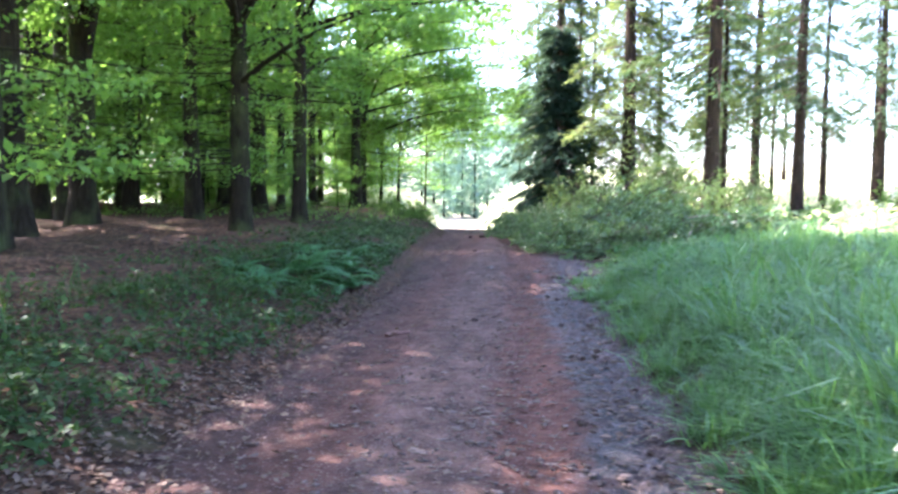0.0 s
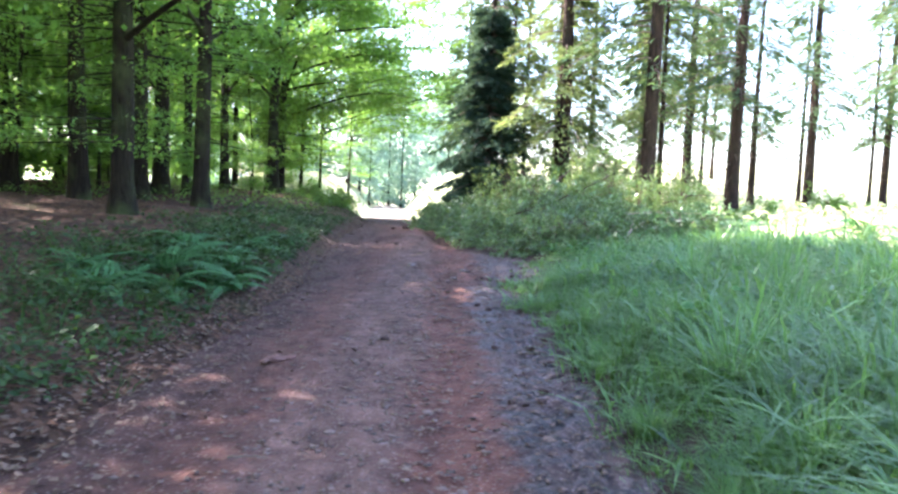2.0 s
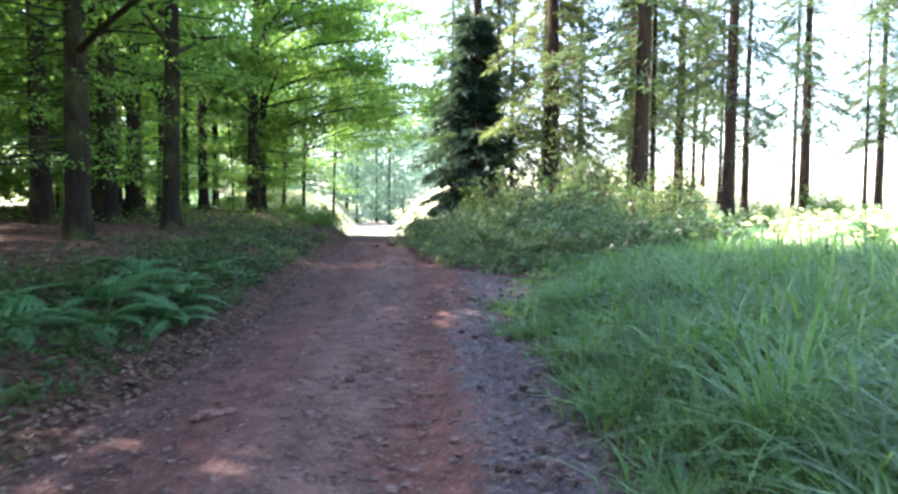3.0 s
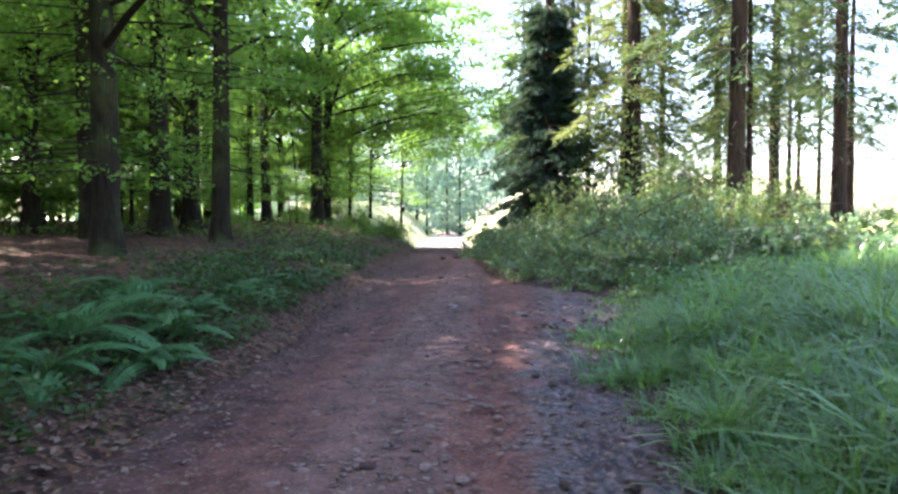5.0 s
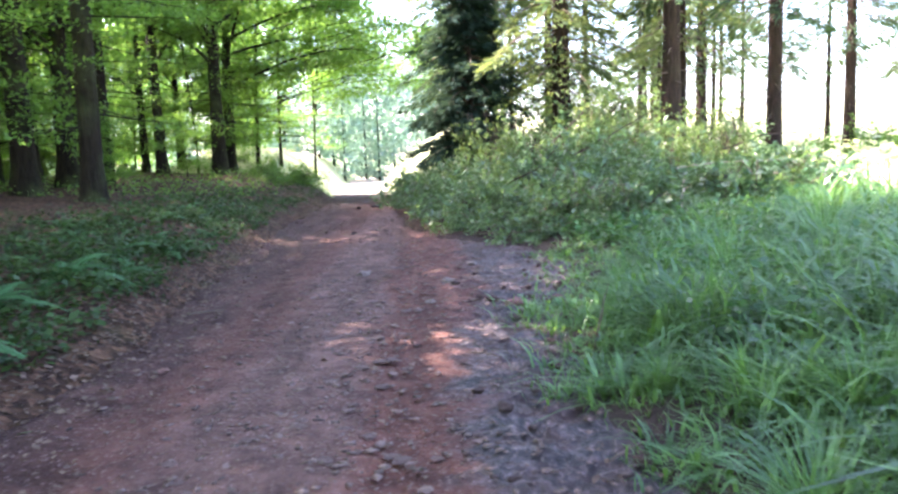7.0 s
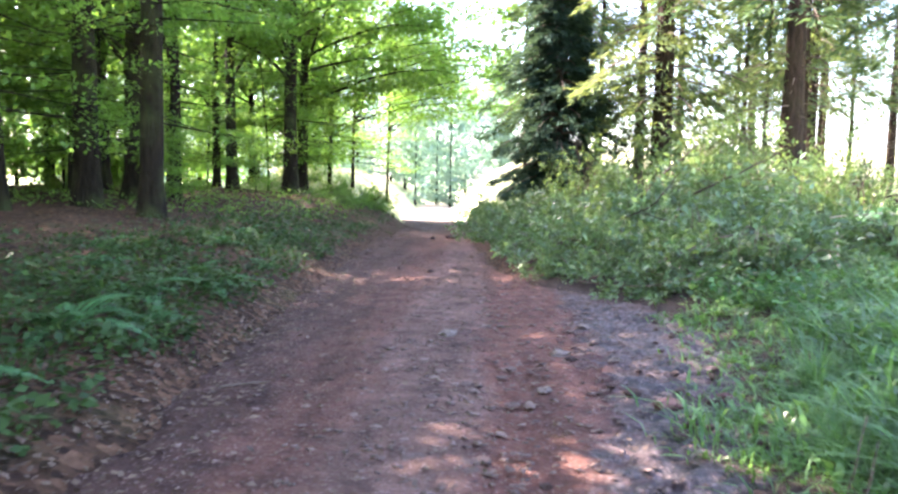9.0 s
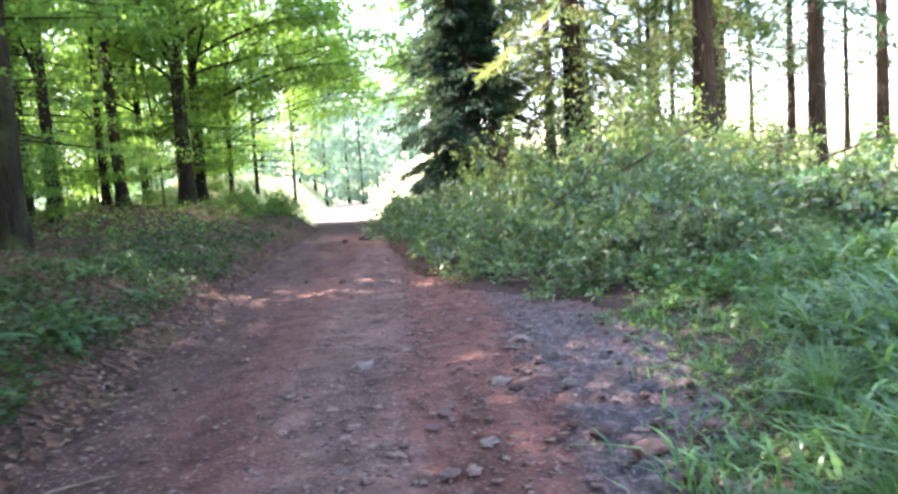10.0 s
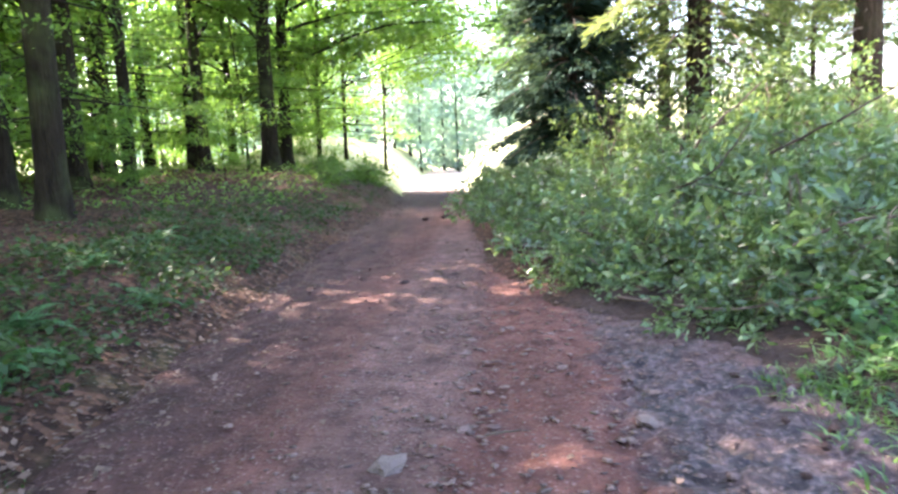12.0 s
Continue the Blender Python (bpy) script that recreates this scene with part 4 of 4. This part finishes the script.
# ---------------------------------------------------------------- litter, stones and dead wood
def litter_stuff():
    rng = np.random.default_rng(101)
    n = 11000
    y = 3.5 + 36 * rng.uniform(0, 1, n) ** 1.5
    x = left_edge(y) + rng.normal(-0.35, 0.45, n)
    n2 = 3500
    y2 = 3.5 + 30 * rng.uniform(0, 1, n2) ** 1.3
    x2 = left_edge(y2) - rng.uniform(0.2, 9, n2)
    n3 = 900
    y3 = rng.uniform(3.5, 26, n3)
    x3 = rng.uniform(-2.2, 2.0, n3)
    x, y = np.concatenate([x, x2, x3]), np.concatenate([y, y2, y3])
    n = len(x)
    p = np.stack([x, y, np.maximum(land(x, y), road_z(y)) + 0.018], -1)
    v, f = leaves(p, rng.normal(0, 1, (n, 3)) * np.array([1, 1, 0.15]), rng.normal(0, 0.3, (n, 3)) + np.array([0, 0, 1.0]), rng.uniform(0.025, 0.075, n))
    tagged(new("leaf_litter", np_mesh("leaf_litter", v, f, M_DRY)), "dry brown fallen leaves along the bank and track", "leaf litter", kind="stuff")


litter_stuff()
OCTA = np.array([(1, 0, 0), (0, 1, 0), (-1, 0, 0), (0, -1, 0), (0, 0, 1), (0, 0, -1)], float)
OCTA_F = np.array([(0, 1, 4), (1, 2, 4), (2, 3, 4), (3, 0, 4), (1, 0, 5), (2, 1, 5), (3, 2, 5), (0, 3, 5)])


def gravel_stuff():
    rng = np.random.default_rng(102)
    n = 15000
    y = 3.6 + 23 * rng.uniform(0, 1, n) ** 1.25
    pick = rng.uniform(0, 1, n)
    x = np.where(pick < 0.5, rng.normal(-0.15, 0.42, n), np.where(pick < 0.8, rng.normal(1.15, 0.38, n), rng.uniform(-1.9, 1.7, n)))
    ok = (x > left_edge(y) + 0.1) & (x < right_edge(y))
    x, y = x[ok], y[ok]
    n = len(x)
    size = 0.007 + 0.03 * rng.uniform(0, 1, n) ** 3
    a = rng.uniform(0, 2 * np.pi, n)
    shape = OCTA[None] * rng.uniform(0.6, 1.3, (n, 6, 1)) * np.stack([size * 1.3, size * 0.9, size * 0.26], -1)[:, None, :]
    c, s = np.cos(a)[:, None], np.sin(a)[:, None]
    v = np.stack([shape[..., 0] * c - shape[..., 1] * s + x[:, None], shape[..., 0] * s + shape[..., 1] * c + y[:, None], shape[..., 2] + (road_z(y) + 0.001)[:, None]], -1)
    f = np.arange(n)[:, None, None] * 6 + OCTA_F[None]
    tagged(new("gravel", np_mesh("gravel", v.reshape(-1, 3), f.reshape(-1, 3), M_STONE)), "small grey stones trodden into the track", "gravel", kind="stuff")


gravel_stuff()


def stone_mesh(name, seed, material, flat=0.6):
    bm = bmesh.new()
    bmesh.ops.create_icosphere(bm, subdivisions=2, radius=1)
    for v in bm.verts:
        k = 1 + 0.5 * noise.noise(v.co * 1.3 + Vector((seed * 3.1, 0, 0))) + 0.4 * noise.noise(v.co * 3.1 + Vector((0, seed, 0))) + 0.12 * noise.noise(v.co * 8.0 + Vector((0, seed, 3)))
        v.co = Vector((v.co.x * k * 1.2, v.co.y * k * 0.9, v.co.z * k * flat))
    me = bpy.data.meshes.new(name)
    bm.to_mesh(me)
    bm.free()
    me.materials.append(material)
    return me


STONES = [stone_mesh("stone", k, M_STONE, 0.24 + 0.05 * k) for k in range(3)]
FLATS = [stone_mesh("flat_stone", 21 + k, M_FLAT, 0.2) for k in range(3)]
PALES = [stone_mesh("pale_stone", 31 + k, M_PALE, 0.42) for k in range(2)]
CLODS = [stone_mesh("clod", 7 + k, M_CLOD, 0.6) for k in range(2)]
REDS = [stone_mesh("red_stone", 12 + k, M_RED_CLOD, 0.55) for k in range(2)]


def lay(name, me, x, y, size, turn, label, group, base=0.25):
    ob = tagged(new(name, me), label, "stone" if "clod" not in name else "clod", group)
    ob.matrix_basis = pose(x, y, float(road_z(y)) + size * base, 0, 0, turn) @ Matrix.Scale(size, 4)


for x, y, s, t in ((-1.09, 9.28, 0.07, 20), (-1.17, 9.2, 0.045, 100), (-0.99, 9.36, 0.05, 200), (1.44, 15.3, 0.095, 40), (1.9, 15.6, 0.045, 10), (-1.3, 13.5, 0.04, 70)):
    lay("red_stone", REDS[int(t) % 2], x, y, s, t, "rough reddish stone lying on the track", "reddish stones on the track")
for x, y, s, t in ((-0.2, 10.33, 0.06, 0), (0.92, 16.6, 0.07, 50), (1.01, 12.4, 0.07, 80), (-0.85, 31.2, 0.17, 10), (-1.35, 31.0, 0.12, 90), (1.25, 15.6, 0.08, 30), (0.88, 12.75, 0.05, 210), (1.45, 13.2, 0.05, 140), (1.2, 17.2, 0.06, 200), (1.7, 16.2, 0.06, 250), (0.5, 13.9, 0.04, 15), (-0.75, 22.6, 0.08, 70)):
    lay("earth_clod", CLODS[int(t) % 2], x, y, s * 0.7, t, "dark crumbling clod of earth on the track", "clods on the track")
srng = random.Random(4)
for k in range(130):
    y = srng.uniform(5, 22)
    x = srng.gauss(0.0, 0.5) if k % 6 else srng.uniform(0.8, 1.5)
    lay("stone", STONES[k % 3], x, y, srng.uniform(0.014, 0.042), srng.uniform(0, 360), "flat grey-brown stone set in the track", "loose stones on the track", -0.08)


# flat stones laid bare along the stony crown of the track
for k in range(56):
    lay("flat_stone", FLATS[k % 3], srng.gauss(0.0, 0.36), srng.uniform(11.2, 14.4) if k < 40 else srng.uniform(15, 19), srng.uniform(0.022, 0.055), srng.uniform(0, 360), "flat purplish-brown stone bedded in the track", "flat stones of the track", -0.05)
for x, y, size, turn in ((0.85, 16.8, 0.075, 30), (-0.18, 17.55, 0.09, 76), (1.32, 16.66, 0.05, 140), (0.63, 15.65, 0.045, 210), (1.21, 18.1, 0.06, 300)):
    lay("pale_stone", PALES[int(turn) % 2], x, y, size, turn, "pale worn stone lying on the red track", "pale stones on the track", 0.1)
# crumbs of churned mud along the grassy edge
for k in range(80):
    y = srng.uniform(4.5, 19)
    x = float(right_edge(y)) - abs(srng.gauss(0.12, 0.38))
    lay("earth_clod", CLODS[k % 2], x, y, srng.uniform(0.014, 0.04), srng.uniform(0, 360), "small dark crumb of churned mud", "crumbs of mud along the edge", 0.2)


def stick(name, pts, r0, r1, material, label, category="branch", group="fallen branches"):
    pts = [Vector(q) for q in pts]
    n = 10
    path = []
    for k in range(n):
        t = k / (n - 1) * (len(pts) - 1)
        i = min(int(t), len(pts) - 2)
        path.append(tuple(pts[i].lerp(pts[i + 1], t - i)))
    path = np.array(path)
    path[1:-1] += np.random.default_rng(len(label) + int(abs(pts[0].x) * 10)).normal(0, r0 * 0.5, (n - 2, 3))
    tagged(new(name, np_mesh(name, *tube(path, np.linspace(r0, r1, n), 6), material, True)), label, category, group)


def g(x, y, up=0.0):
    return (x, y, max(land_at(x, y), float(road_z(y))) + up)


stick("fallen_branch", (g(4.6, 19.6, -0.1), g(4.9, 20.5, 0.2), g(5.2, 21.2, 0.45)), 0.04, 0.02, M_PALE_WOOD, "pale weathered dead branch sticking out of the brambles")
stick("fallen_branch", (g(2.5, 20.4, 0.35), g(3.3, 20.3, 0.62), g(4.3, 20.5, 0.5)), 0.018, 0.008, M_TWIG, "thin dark dead branch lying across the brambles")
stick("fallen_branch", (g(1.5, 21.0, 0.06), g(2.2, 20.0, 0.16), g(2.9, 19.7, 0.2)), 0.016, 0.006, M_TWIG, "thin dark dead branch lying across the brambles")
stick("fallen_branch", (g(3.1, 26.5, 0.4), g(3.8, 26.2, 1.3), g(4.5, 26.0, 1.9)), 0.03, 0.014, M_TWIG, "thin dark dead branch lying across the brambles")
stick("fallen_branch", (g(5.0, 21.0, 0.7), g(5.9, 20.6, 0.8), g(6.8, 20.9, 0.7)), 0.015, 0.008, M_PALE_WOOD, "pale weathered dead branch sticking out of the brambles")
stick("fallen_branch", (g(3.6, 23.0, 0.95), g(4.3, 22.6, 1.35), g(5.1, 22.9, 1.7)), 0.02, 0.008, M_CANE, "thin dark dead branch lying across the brambles")
stick("fallen_branch", (g(2.3, 23.5, 0.5), g(3.0, 23.1, 0.85), g(3.5, 23.4, 1.3)), 0.018, 0.007, M_CANE, "thin dark dead branch lying across the brambles")
stick("fallen_branch", (g(6.0, 21.5, 0.9), g(6.7, 21.2, 1.15), g(7.6, 21.6, 1.1)), 0.018, 0.007, M_CANE, "thin dark dead branch lying across the brambles")
for x, y, dx, dy in ((1.25, 8.0, 0.3, -0.06), (1.45, 9.0, 0.25, 0.1), (-0.85, 6.9, 0.22, 0.02), (1.4, 11.6, 0.35, 0.3), (0.9, 13.6, 0.2, -0.15), (0.3, 17.9, 0.25, 0.05), (-1.7, 15.4, 0.3, 0.2), (1.1, 6.4, 0.2, 0.12)):
    stick("twig", (g(x, y, 0.02), g(x + dx * 0.5, y + dy * 0.5, 0.03), g(x + dx, y + dy, 0.02)), 0.008, 0.004, M_TWIG, "short dark twig lying on the muddy track", "twig", "twigs on the track")
for x, y in ((1.75, 13.4), (1.85, 13.7), (2.35, 17.0)):
    stick("dead_stalk", (g(x, y), g(x + 0.04, y, 0.25), g(x + 0.10, y + 0.05, 0.42)), 0.006, 0.003, M_TWIG, "dead dark weed stalk at the edge of the grass", "weed", "dead stalks at the edge")
